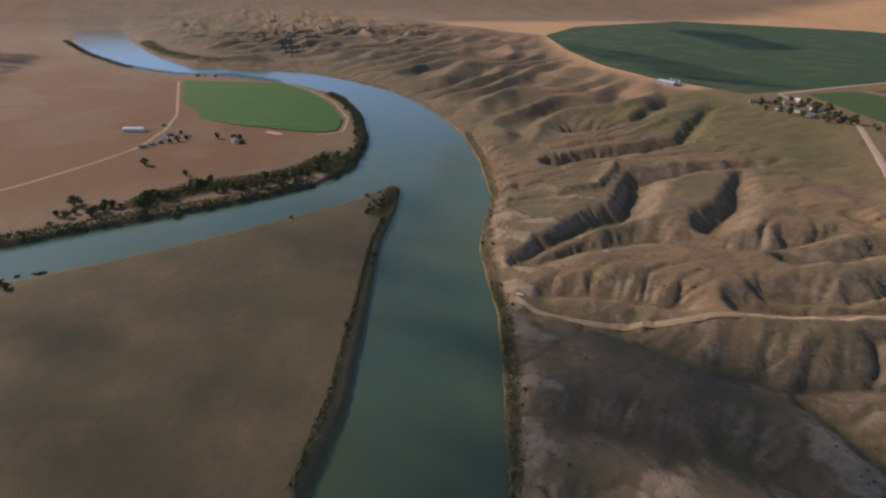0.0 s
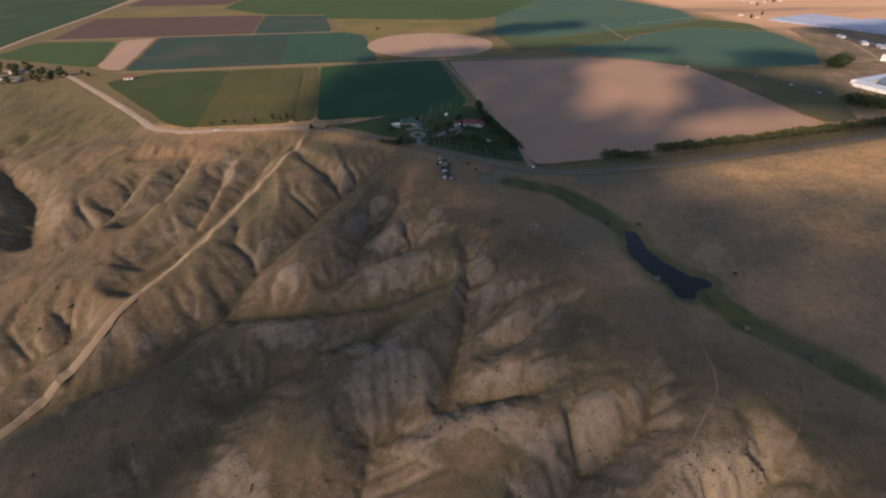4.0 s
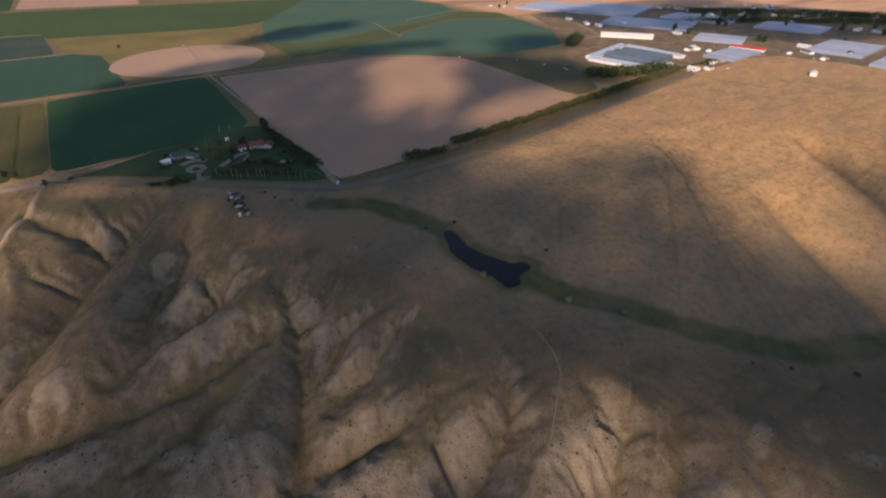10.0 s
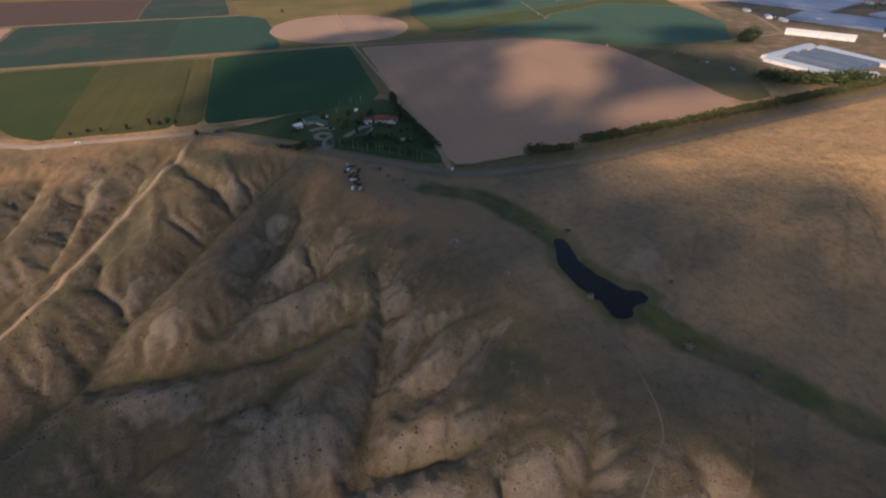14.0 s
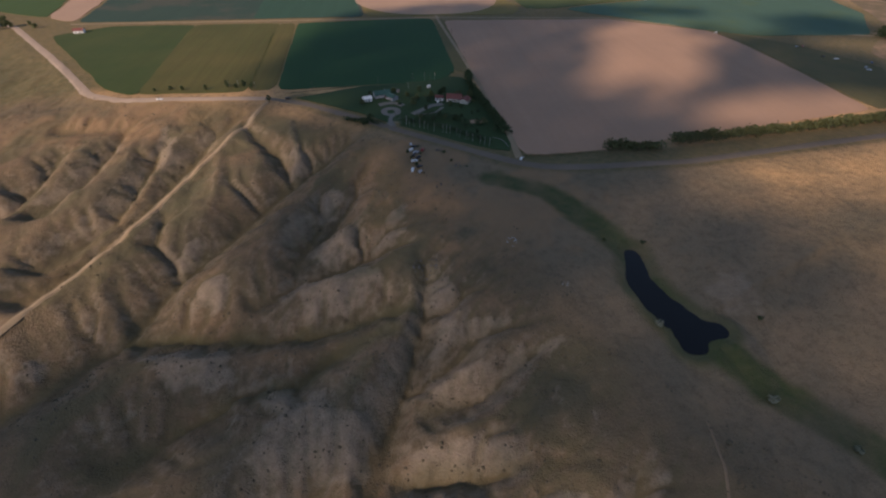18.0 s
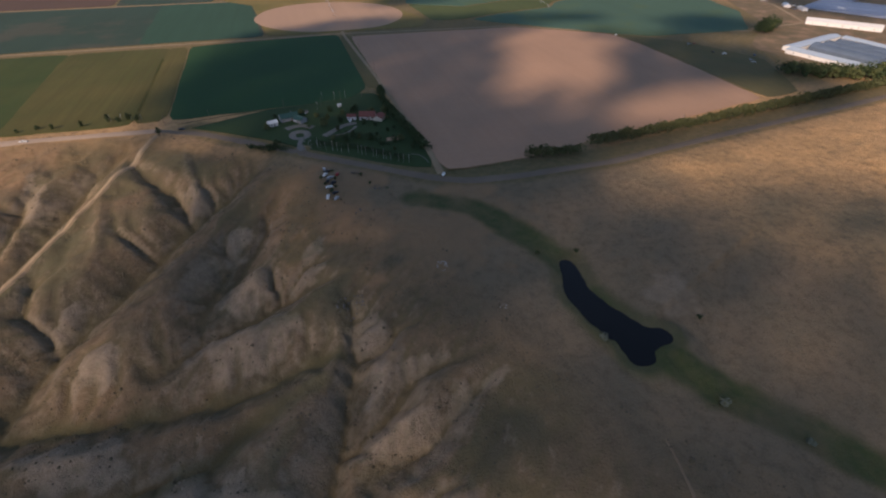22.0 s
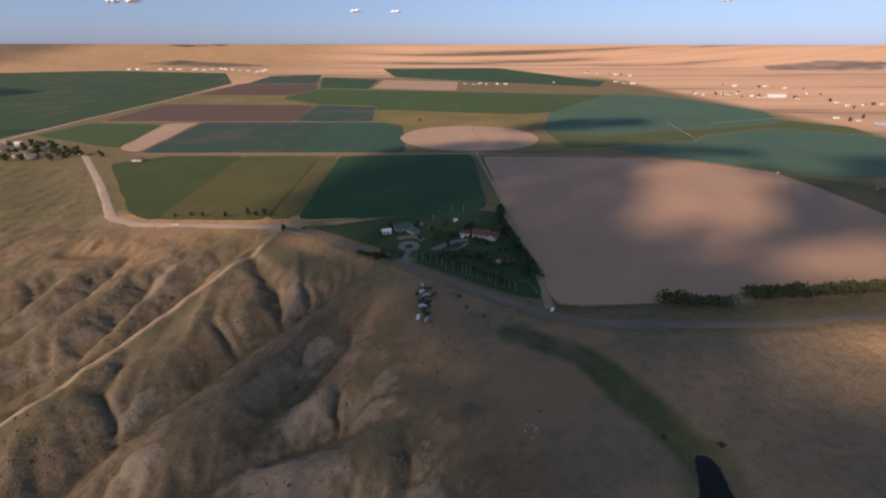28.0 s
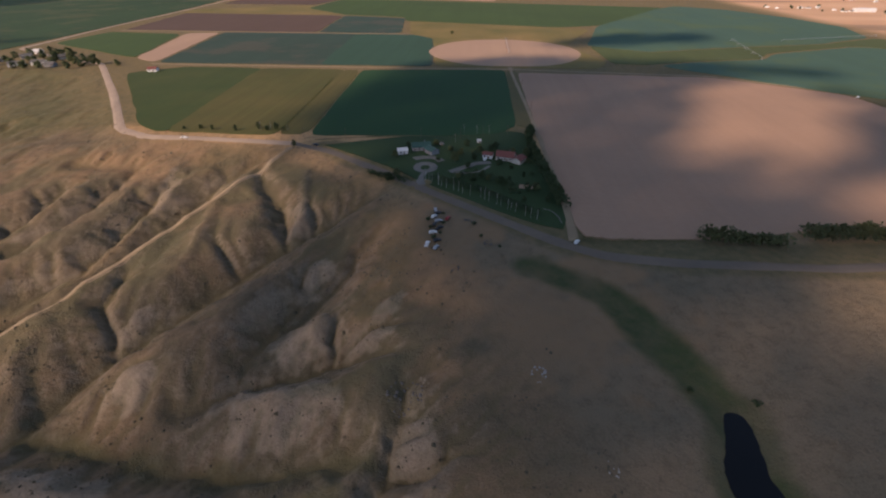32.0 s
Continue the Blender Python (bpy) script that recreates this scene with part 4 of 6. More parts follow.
ribbon("road", "pale two-track running down the ridge to the river", [(-137, 516), (-160, 455), (-196, 374), (-254, 273), (-290, 223), (-320, 192), (-338, 186)], 5.2, TRACK, 0.7)
ribbon("road", "faint worn two-track along the spur", [(84, 190), (80, 172), (75, 160), (60, 148), (49, 139), (36, 131), (17, 122), (0, 112)], 1.3, DIM_TRACK, 0.25, 2)
bm = bmesh.new()
bm.faces.new([bm.verts.new((x, y, POND_LEVEL)) for x, y in [(90, 299), (83, 268), (85, 250), (91, 237), (90, 223), (94, 218), (104, 217), (111, 225), (123, 229), (124, 240), (112, 248), (105, 268), (107, 299)]])
pond = part("pond", bm, POND_WATER, None)
tagged(pond, "still dark farm pond in a grassy draw", "pond", kind="structure")

# --- clouds: fair-weather cumulus, whose shade lies over the land ---
def puffs(name, lumps, label, fine=2):
    """A cloud of many soft lumps: (x, y, z, r)."""
    base = bmesh.new()
    bmesh.ops.create_icosphere(base, subdivisions=fine, radius=1)
    v = np.array([p.co for p in base.verts])
    f = np.array([[p.index for p in q.verts] for q in base.faces])
    base.free()
    v = v * (1 + 0.25 * np.array([noise.noise(Vector(p) * 2.3) for p in v]))[:, None]
    verts = np.concatenate([v * (r, r, 0.62 * r) + (x, y, z) for x, y, z, r in lumps])
    faces = np.concatenate([f + len(v) * n for n in range(len(lumps))])
    me = bpy.data.meshes.new(name)
    me.from_pydata(verts.tolist(), [], faces.tolist())
    me.polygons.foreach_set("use_smooth", np.ones(len(faces), bool))
    me.materials.append(CLOUD)
    return tagged(new(name, me), label, "cloud", kind="structure")


CLOUD_BASE = 640
# land under the clouds' shade, and the gaps of sun in it: (x, y, half length, half width, turn, strength)
SHADE = {
    "coulee": (0.8, [(-141, 520), (-118, 420), (-155, 348), (-200, 290), (-250, 245), (-330, 180), (-260, 120), (-120, 0), (60, -160), (240, -160), (330, -60), (200, 60), (140, 130), (70, 190), (60, 300), (70, 400), (-20, 452)]),
    "draw": (0.62, [(60, 400), (50, 300), (60, 190), (130, 130), (190, 60), (320, -60), (420, -60), (390, 60), (318, 107), (308, 186), (352, 250), (345, 292), (258, 326), (170, 345), (130, 372), (176, 396)]),
    "island": (0.2, [(-330, 180), (-460, 190), (-640, 170), (-600, 20), (-520, -180), (-300, -330), (60, -330), (60, -160), (-120, 0), (-260, 120)]),
    "farm": (0.88, [(-141, 520), (-150, 560), (-138, 690), (-80, 850), (60, 905), (240, 890), (300, 800), (400, 745), (520, 640), (500, 470), (440, 405), (200, 385), (60, 360)]),
    "crop": (0.8, [(110, 1020), (150, 1075), (270, 1150), (420, 1165), (400, 1090), (260, 1030), (150, 985)]),
    "pivot": (0.8, [(225, 880), (250, 905), (330, 880), (440, 845), (440, 800), (300, 830)]),
    "corner": (0.8, [(480, 690), (520, 780), (610, 800), (660, 740), (620, 670), (540, 660)]),
    "town": (0.6, [(960, 470), (880, 660), (800, 760), (840, 1000), (1400, 1000), (1450, 420), (1250, 380), (1100, 400)]),
    # unseen cloud, added to darken the valley behind the hill crest
    "spur": (1.0, [(350, 20), (388, 90), (428, 165), (470, 215), (520, 170), (485, 60), (430, -20)]),
    "river": (0.3, [(-2300, -950), (-2100, -700), (-1600, -640), (-1500, -820), (-1900, -1000)]),
    "plateau": (0.4, [(-1300, 1500), (-1250, 1700), (-1900, 2100), (-2100, 1900)]),
    "bank": (0.25, [(-800, 860), (-760, 1000), (-1200, 1050), (-1600, 1000), (-1400, 900)]),
    "north": (0.5, [(-2000, 3560), (-1500, 3500), (-1150, 3640), (-1400, 3760), (-1900, 3780)]),
    "east": (0.5, [(2000, 3200), (2500, 3050), (2800, 3250), (2500, 3500), (2100, 3450)]),
}
SUN_GAPS = [(290, 655, 160, 74, 61, 1.0), (225, 575, 70, 36, 20, 0.7), (318, 455, 112, 42, 7, 1.0), (55, 124, 42, 22, 22, 1.0), (-4, 171, 44, 24, 150, 0.6), (87, 85, 40, 24, 152, 0.8), (125, 60, 40, 30, 120, 0.4), (-145, 160, 38, 24, 121, 0.95), (-53, 172, 44, 20, 13, 0.8), (-100, 175, 30, 16, 0, 0.4), (-150, 312, 30, 22, 0, 0.7), (-98, 425, 20, 26, 90, 0.7), (310, 150, 26, 40, 90, 0.5)]


def in_shade(X, Y, outline, soft):
    """1 inside the outline, 0 outside, with a ragged soft edge."""
    line = outline + outline[:1]
    d = to_line(X, Y, line)[0]
    inside = np.zeros(X.shape, bool)
    for (ax, ay), (bx, by) in zip(line, line[1:]):
        if ay != by:
            inside ^= ((ay > Y) != (by > Y)) & (X < (bx - ax) * (Y - ay) / (by - ay) + ax)
    return smooth(-soft, soft, np.where(inside, d, -d) + 1.2 * soft * fbm(X / 60, Y / 60, 3, 90))


def cloud_over(outline, thick, seed, label="grey-white cumulus cloud drifting over the valley"):
    """A cloud of many lumps in the sun's way over a stretch of the land."""
    r = np.random.default_rng(seed)
    p = np.array(outline, float)
    size = 5.5 if thick < 0.25 else float(np.clip(np.ptp(p, axis=0).max() / 70, 9, 14))
    X, Y = np.meshgrid(np.arange(p[:, 0].min() - 20, p[:, 0].max() + 20, 1.25 * size), np.arange(p[:, 1].min() - 20, p[:, 1].max() + 20, 1.25 * size))
    X, Y = X.ravel(), Y.ravel()
    X, Y = X + r.normal(0, 0.4 * size, X.shape), Y + r.normal(0, 0.4 * size, Y.shape)
    s = in_shade(X, Y, outline, 16)
    for x, y, a, b, turn, share in SUN_GAPS:
        c, n = math.cos(radians(turn)), math.sin(radians(turn))
        d = np.hypot((c * (X - x) + n * (Y - y)) / a, (c * (Y - y) - n * (X - x)) / b)
        s = s * (1 - share * smooth(1.2, 0.7, d + 0.5 * fbm(X / 40, Y / 40, 3, 91)))
    keep = r.uniform(0, 1, X.shape) < thick * s
    lumps = []
    for x, y, z in zip(X[keep], Y[keep], land(X[keep], Y[keep], False)[0]):
        up = r.uniform(0, 45)
        reach = (CLOUD_BASE + up - z) / TO_SUN.z
        lumps.append((x + TO_SUN.x * reach, y + TO_SUN.y * reach, CLOUD_BASE + up, size * r.uniform(0.8, 1.3)))
    return puffs("cloud", lumps, label, 1)


for n, (thick, outline) in enumerate(SHADE.values()):
    cloud_over(outline, thick, 3 + n)
rng = np.random.default_rng(12)
for bearing, up, wide in ((-34.3, 3.8, 170), (-31.9, 3.5, 90), (-30.4, 3.65, 150), (-22.3, 4.3, 120), (-9.4, 3.2, 90), (-5.1, 3.2, 80), (22.2, 4.3, 210), (28.4, 3.9, 120), (35.7, 4.0, 140)):
    far = 4550
    cx, cy, cz = far * math.sin(radians(bearing)), 159 + far * math.cos(radians(bearing)), 142 + far * math.tan(radians(up))
    puffs("cloud", [(cx + rng.normal(0, wide / 5), cy + rng.normal(0, wide / 5), cz + rng.uniform(0, wide / 9), rng.uniform(wide / 9, wide / 5)) for _ in range(14)], "small white cumulus cloud low over the horizon")


# --- builders of things ---
def empty(name, x, y, z, turn=0.0, label="", category="", group=""):
    ob = new(name)
    ob.matrix_world = pose(x, y, z, 0, 0, turn)
    return tagged(ob, label, category, group)


def box(bm, x0, y0, z0, x1, y1, z1):
    v = [bm.verts.new((x, y, z)) for z in (z0, z1) for x, y in ((x0, y0), (x1, y0), (x1, y1), (x0, y1))]
    for f in ((3, 2, 1, 0), (4, 5, 6, 7), (0, 1, 5, 4), (1, 2, 6, 5), (2, 3, 7, 6), (3, 0, 4, 7)):
        bm.faces.new([v[i] for i in f])


def prism(bm, profile, y0, y1):
    """A closed profile in x, z, drawn out along y."""
    a = [bm.verts.new((x, y0, z)) for x, z in profile]
    b = [bm.verts.new((x, y1, z)) for x, z in profile]
    n = len(profile)
    bm.faces.new(a)
    bm.faces.new(b[::-1])
    for i in range(n):
        bm.faces.new((a[i], b[i], b[(i + 1) % n], a[(i + 1) % n]))
    bmesh.ops.recalc_face_normals(bm, faces=bm.faces)


def stick(bm, a, b, r0, r1, sides=6):
    a, b = Vector(a), Vector(b)
    d = (b - a).normalized()
    u = d.orthogonal().normalized()
    w = d.cross(u)
    rings = [[bm.verts.new(p + r * (math.cos(t) * u + math.sin(t) * w)) for t in [2 * math.pi * k / sides for k in range(sides)]] for p, r in ((a, r0), (b, r1))]
    for k in range(sides):
        bm.faces.new((rings[0][k], rings[0][(k + 1) % sides], rings[1][(k + 1) % sides], rings[1][k]))
    bm.faces.new(rings[1])


def leaf_cloud(rng, blobs, count, size):
    """Small bent leaf sprays filling the given (x, y, z, rx, rz) lumps of a crown."""
    verts, faces = [], []
    for _ in range(count):
        x, y, z, rx, rz = blobs[rng.integers(len(blobs))]
        d = rng.normal(size=3)
        d /= np.linalg.norm(d)
        p = np.array((x, y, z)) + d * (rx, rx, rz) * rng.uniform(0.55, 1.05)
        u = rng.normal(size=3)
        u -= d * (u @ d) * 0.6
        u /= np.linalg.norm(u)
        w = np.cross(d, u)
        s = size * rng.uniform(0.6, 1.4)
        n = len(verts)
        verts += [p + u * s, p + w * s * 0.8 + d * 0.25 * s, p - u * s, p - w * s * 0.8 + d * 0.25 * s, p + d * 0.45 * s]
        faces += [(n, n + 1, n + 4), (n + 1, n + 2, n + 4), (n + 2, n + 3, n + 4), (n + 3, n, n + 4)]
    return [tuple(v) for v in verts], faces


def make_tree(seed, high, wide, leaf, bark, label, count=260, clear=0.2, tall=False):
    """A tapered trunk with limbs, and a crown of leaf sprays in uneven lumps."""
    rng = np.random.default_rng(seed)
    tree = empty("tree", 0, 0, -50 - 900, 0, label, "tree")
    bm = bmesh.new()
    lean = rng.normal(0, 0.03 * high, 2)
    top = (lean[0], lean[1], high * 0.8)
    stick(bm, (0, 0, -0.6), top, (0.014 if tall else 0.032) * high, 0.008 * high, 7)
    blobs = []
    for k in range(7 if not tall else 9):
        h = high * (clear + (0.92 - clear) * (k + 0.5) / (7 if not tall else 9))
        a = k * 2.4 + rng.uniform(-0.4, 0.4)
        swell = math.sin(math.pi * min(1, (h / high - clear) / (1 - clear) * 0.85 + 0.12)) if not tall else 0.7
        out = wide * 0.5 * swell * rng.uniform(0.5, 0.8)
        tip = (out * math.cos(a), out * math.sin(a), h)
        stick(bm, (lean[0] * h / high * 0.7, lean[1] * h / high * 0.7, h * 0.75), tip, (0.006 if tall else 0.011) * high, 0.004 * high, 5)
        blobs.append((*tip, wide * 0.30 * (0.6 + 0.5 * swell), high * (0.14 if not tall else 0.13)))
    part("trunk", bm, bark, tree)
    v, f = leaf_cloud(rng, blobs, count, wide * 0.10)
    link_mesh("crown", v, f, leaf, tree)
    return tree


def make_shrub(seed, high, wide, leaf, label, count=70):
    rng = np.random.default_rng(seed)
    shrub = empty("shrub", 0, 0, -950, 0, label, "shrub")
    bm = bmesh.new()
    blobs = []
    for k in range(4):
        a = k * 1.7 + rng.uniform(0, 1)
        tip = (wide * 0.28 * math.cos(a), wide * 0.28 * math.sin(a), high * rng.uniform(0.45, 0.65))
        stick(bm, (0, 0, -0.4), tip, 0.05 * high, 0.015 * high, 5)
        blobs.append((*tip, wide * 0.28, high * 0.36))
    part("stems", bm, BARK, shrub)
    v, f = leaf_cloud(rng, blobs, count, wide * 0.14)
    link_mesh("foliage", v, f, leaf, shrub)
    return shrub


def plant(kinds, places, group, rng, low=0.8, big=1.2):
    for x, y in places:
        k = kinds[rng.integers(len(kinds))]
        s = rng.uniform(low, big)
        ob = copy_thing(k, pose(x, y, height(x, y) - 0.1, 0, 0, rng.uniform(0, 360)))
        ob.scale = (s * rng.uniform(0.9, 1.1), s * rng.uniform(0.9, 1.1), s)
        tagged(ob, group=group)


def along(pts, gap, spread_by, rng):
    out = []
    for (ax, ay), (bx, by) in zip(pts, pts[1:]):
        n = max(1, int(math.hypot(bx - ax, by - ay) / gap))
        out += [(ax + (bx - ax) * (k + rng.uniform(0.1, 0.9)) / n + rng.normal(0, spread_by), ay + (by - ay) * (k + rng.uniform(0.1, 0.9)) / n + rng.normal(0, spread_by)) for k in range(n)]
    return out


def make_hedge(name, label, pts, wide, high, leaf, seed, density=1.6, category="hedge", kind=""):
    """A dense belt of foliage on many stems, following a line."""
    r = np.random.default_rng(seed)
    p = np.array(pts, float)
    seg = np.hypot(*np.diff(p, axis=0).T)
    n = int(seg.sum() * wide * density)
    s = np.sort(r.uniform(0, seg.sum(), n))
    cum = np.r_[0, np.cumsum(seg)]
    x, y = np.interp(s, cum, p[:, 0]), np.interp(s, cum, p[:, 1])
    lump = 0.62 + 0.55 * fbm(s / 6, s * 0, 3, seed) + 0.35 * fbm(s / 2.2, s * 0 + 5, 2, seed)
    a, d = r.uniform(0, 2 * math.pi, n), wide / 2 * np.sqrt(r.uniform(0, 1, n)) * np.clip(lump + 0.3, 0.3, 1.3)
    x, y = x + d * np.cos(a), y + d * np.sin(a)
    top = high * np.clip(lump + 0.25, 0.25, 1.25) * np.sqrt(np.clip(1 - (2 * d / wide / 1.3) ** 2, 0.08, 1))
    z = land(x, y)[0]
    up = top * np.sqrt(r.uniform(0.05, 1, n))
    h = empty(name, p[0][0], p[0][1], height(*pts[0]), 0, label, category)
    base = np.array((p[0][0], p[0][1], height(*pts[0])))
    verts, faces = [], []
    for c in np.stack([x, y, z + up], 1) - base:
        u = r.normal(size=3)
        u /= np.linalg.norm(u)
        w = np.cross(u, r.normal(size=3))
        w /= np.linalg.norm(w)
        q = r.uniform(0.5, 1.1) * min(1.0, high * 0.16)
        k = len(verts)
        e = np.cross(u, w) * 0.4 * q
        verts += [c + u * q, c + w * q + e, c - u * q, c - w * q + e]
        faces += [(k, k + 1, k + 2), (k, k + 2, k + 3)]
    link_mesh("foliage", [tuple(v) for v in verts], faces, leaf, h)
    bm = bmesh.new()
    for j in range(0, n, max(1, n // max(4, int(seg.sum() / 4)))):
        c = np.array((x[j], y[j], z[j])) - base
        stick(bm, c - (0, 0, 0.4), c + (0, 0, 0.6 * top[j]), 0.14, 0.06, 5)
    tagged(part("stems", bm, BARK, h), kind="stuff")
    if kind:
        tagged(h, kind=kind)
    return h


def window_on(parent, x, y, z, w, h, turn):
    """A framed window on a wall, facing -y before the turn."""
    bm = bmesh.new()
    for a in ((-w / 2 - 0.1, -0.06, -0.1, w / 2 + 0.1, 0.02, 0), (-w / 2 - 0.1, -0.06, h, w / 2 + 0.1, 0.02, h + 0.1), (-w / 2 - 0.1, -0.06, 0, -w / 2, 0.02, h), (w / 2, -0.06, 0, w / 2 + 0.1, 0.02, h)):
        box(bm, *a)
    win = part("window", bm, WHITE, parent)
    win.matrix_local = pose(x, y, z, 0, 0, turn)
    bm = bmesh.new()
    box(bm, -w / 2, -0.03, 0, w / 2, 0.01, h)
    part("pane", bm, GLASS, win)


def make_house(name, label, x, y, turn, long, deep, high, wall, roof, pitch=0.45, windows=3, chimney=False, category="house"):
    """A gabled building: walls, roof with eaves, door, windows."""
    h = empty(name, x, y, height(x, y), turn, label, category)
    bm = bmesh.new()
    rise = deep / 2 * pitch
    prism(bm, [(-deep / 2, -0.5), (deep / 2, -0.5), (deep / 2, high), (0, high + rise), (-deep / 2, high)], -long / 2, long / 2)
    w = part("wall", bm, wall, h)
    w.matrix_local = pose(0, 0, 0, 0, 0, 90)
    bm = bmesh.new()
    e, t = deep / 2 + 0.5, 0.22
    drop = 0.5 * pitch
    prism(bm, [(-e, high - drop), (0, high + rise), (e, high - drop), (e, high - drop + t), (0, high + rise + t), (-e, high - drop + t)], -long / 2 - 0.5, long / 2 + 0.5)
    r = part("roof", bm, roof, h)
    r.matrix_local = pose(0, 0, 0.03, 0, 0, 90)
    bm = bmesh.new()
    box(bm, -0.5, -0.05, 0, 0.5, 0.02, min(2.1, high - 0.2))
    d = part("door", bm, DOOR, h)
    d.matrix_local = pose(long * 0.12, -deep / 2 - 0.01, 0.05)
    for k in range(windows):
        at = -long / 2 + long * (k + 0.5) / windows
        if abs(at - long * 0.12) > 1.3:
            window_on(h, at, -deep / 2 - 0.01, high * 0.36, 1.3, 1.2, 0)
        window_on(h, at, deep / 2 + 0.01, high * 0.36, 1.3, 1.2, 180)
    if chimney:
        bm = bmesh.new()
        box(bm, -0.4, -0.4, high, 0.4, 0.4, high + rise + 1.0)
        c = part("chimney", bm, GREY_ROOF, h)
        c.matrix_local = pose(long * 0.2, 0.6, 0)
    return h


def make_greenhouse(x, y, turn, wide, deep, span, label, mat=GLASSHOUSE, high=2.6):
    """A range of gutter-connected greenhouses: low walls, and an arched roof to each span."""
    g = empty("greenhouse", x, y, 0, turn, label, "greenhouse", "greenhouse ranges")
    bm = bmesh.new()
    box(bm, -wide / 2, -deep / 2, -0.5, wide / 2, deep / 2, high)
    part("wall", bm, mat, g)
    n = max(1, round(wide / span))
    s = wide / n
    bm = bmesh.new()
    arch = [(-s / 2 + 0.15, 0), (-s * 0.36, 0.10 * s), (-s * 0.18, 0.16 * s), (0, 0.18 * s), (s * 0.18, 0.16 * s), (s * 0.36, 0.10 * s), (s / 2 - 0.15, 0)]
    prism(bm, arch[::-1], -deep / 2 - 0.1, deep / 2 + 0.1)
    first = part("roof_span", bm, mat, g)
    first.location = (-wide / 2 + s / 2, 0, high + 0.004)
    for k in range(1, n):
        o = first.copy()
        scene.collection.objects.link(o)
        o.location.x += k * s
    return g


def make_car(paint, label, truck=False):
    c = empty("car" if not truck else "pickup_truck", 0, 0, -950, 0, label, "car" if not truck else "truck")
    bm = bmesh.new()
    if truck:
        prof = [(-2.7, 0.45), (2.6, 0.45), (2.7, 0.8), (2.6, 1.05), (1.3, 1.12), (0.8, 1.75), (-0.7, 1.78), (-0.8, 1.1), (-2.7, 1.08)]
    else:
        prof = [(-2.2, 0.4), (2.1, 0.4), (2.25, 0.7), (2.1, 0.92), (1.1, 1.0), (0.4, 1.45), (-1.2, 1.48), (-1.9, 1.02), (-2.25, 0.98)]
    prism(bm, prof, -0.88, 0.88)
    bmesh.ops.bevel(bm, geom=bm.edges[:], offset=0.07, segments=2, affect="EDGES")
    part("body", bm, paint, c)
    bm = bmesh.new()
    if truck:
        prism(bm, [(0.78, 1.2), (1.18, 1.2), (0.82, 1.66), (-0.6, 1.68), (-0.66, 1.2)], -0.9, 0.9)
    else:
        prism(bm, [(1.0, 1.03), (0.42, 1.38), (-1.15, 1.4), (-1.75, 1.05)], -0.9, 0.9)
    part("window", bm, GLASS, c)
    for k, (wx, wy) in enumerate(((1.4, -0.85), (1.4, 0.85), (-1.4, -0.85), (-1.4, 0.85))):
        bm = bmesh.new()
        stick(bm, (wx, wy - 0.11, 0.34), (wx, wy + 0.11, 0.34), 0.34, 0.34, 12)
        part("wheel", bm, RUBBER, c)
    return c


def make_pole(x, y, high=9.0):
    p = empty("utility_pole", x, y, height(x, y), random.uniform(0, 90), "weathered wooden utility pole with a crossarm", "pole", "utility poles")
    bm = bmesh.new()
    stick(bm, (0, 0, -0.6), (0, 0, high), 0.16, 0.11, 8)
    part("post", bm, BARK, p)
    bm = bmesh.new()
    box(bm, -1.1, -0.06, high - 0.8, 1.1, 0.06, high - 0.62)
    part("crossarm", bm, BARK, p)


def make_pivot(x, y, turn, spans, label="long white centre-pivot sprinkler standing in the crop"):
    """A centre-pivot sprinkler: towers on wheels, and a trussed pipe from tower to tower."""
    z = height(x, y) + 0.2
    p = empty("irrigation_pivot", x, y, z, turn, label, "sprinkler")
    for k in range(spans + 1):
        bm = bmesh.new()
        for s in (-1, 1):
            stick(bm, (k * 42, s * 1.9, 0.5), (k * 42, 0, 3.8), 0.12, 0.10, 5)
        stick(bm, (k * 42, -1.9, 0.5), (k * 42, 1.9, 0.5), 0.12, 0.12, 5)
        t = part("tower", bm, STEEL, p)
        for s in (-1, 1):
            bm = bmesh.new()
            stick(bm, (k * 42 - 0.15, s * 1.9, 0.55), (k * 42 + 0.15, s * 1.9, 0.55), 0.6, 0.6, 12)
            part("wheel", bm, RUBBER, t)
        if k < spans:
            bm = bmesh.new()
            stick(bm, (k * 42, 0, 3.8), (k * 42 + 42, 0, 3.8), 0.14, 0.14, 6)
            for j in range(6):
                stick(bm, (k * 42 + 7 * j + 3, 0, 3.75), (k * 42 + 7 * j + 6, 0.0, 2.6), 0.05, 0.05, 4)
            stick(bm, (k * 42 + 3, 0, 2.6), (k * 42 + 39, 0, 2.6), 0.05, 0.05, 4)
            part("pipe_span", bm, STEEL, p)


rng = np.random.default_rng(5)
ROUND = [make_tree(20 + k, h, w, LEAF, BARK, "bushy green deciduous tree with a broad crown", 320) for k, (h, w) in enumerate(((9, 8), (8, 7.5), (10.5, 8.5)))]
DARK = [make_tree(30 + k, h, w, LEAF_DARK, BARK, "dense dark green shelter-belt tree", 300, 0.08) for k, (h, w) in enumerate(((8, 6), (9.5, 6.5), (7, 6)))]
COTTON = [make_tree(40 + k, h, w, LEAF_DRY if k == 2 else LEAF, BARK, "riverside cottonwood with an uneven olive crown", 320, 0.15) for k, (h, w) in enumerate(((9, 8), (11, 9), (7, 8)))]
POPLAR = [make_tree(50 + k, h, 2.0, LEAF_DARK, PALE_BARK, "slender poplar with a pale bare trunk", 46, 0.45, True) for k, h in enumerate((8.0, 9.5, 7.2))]
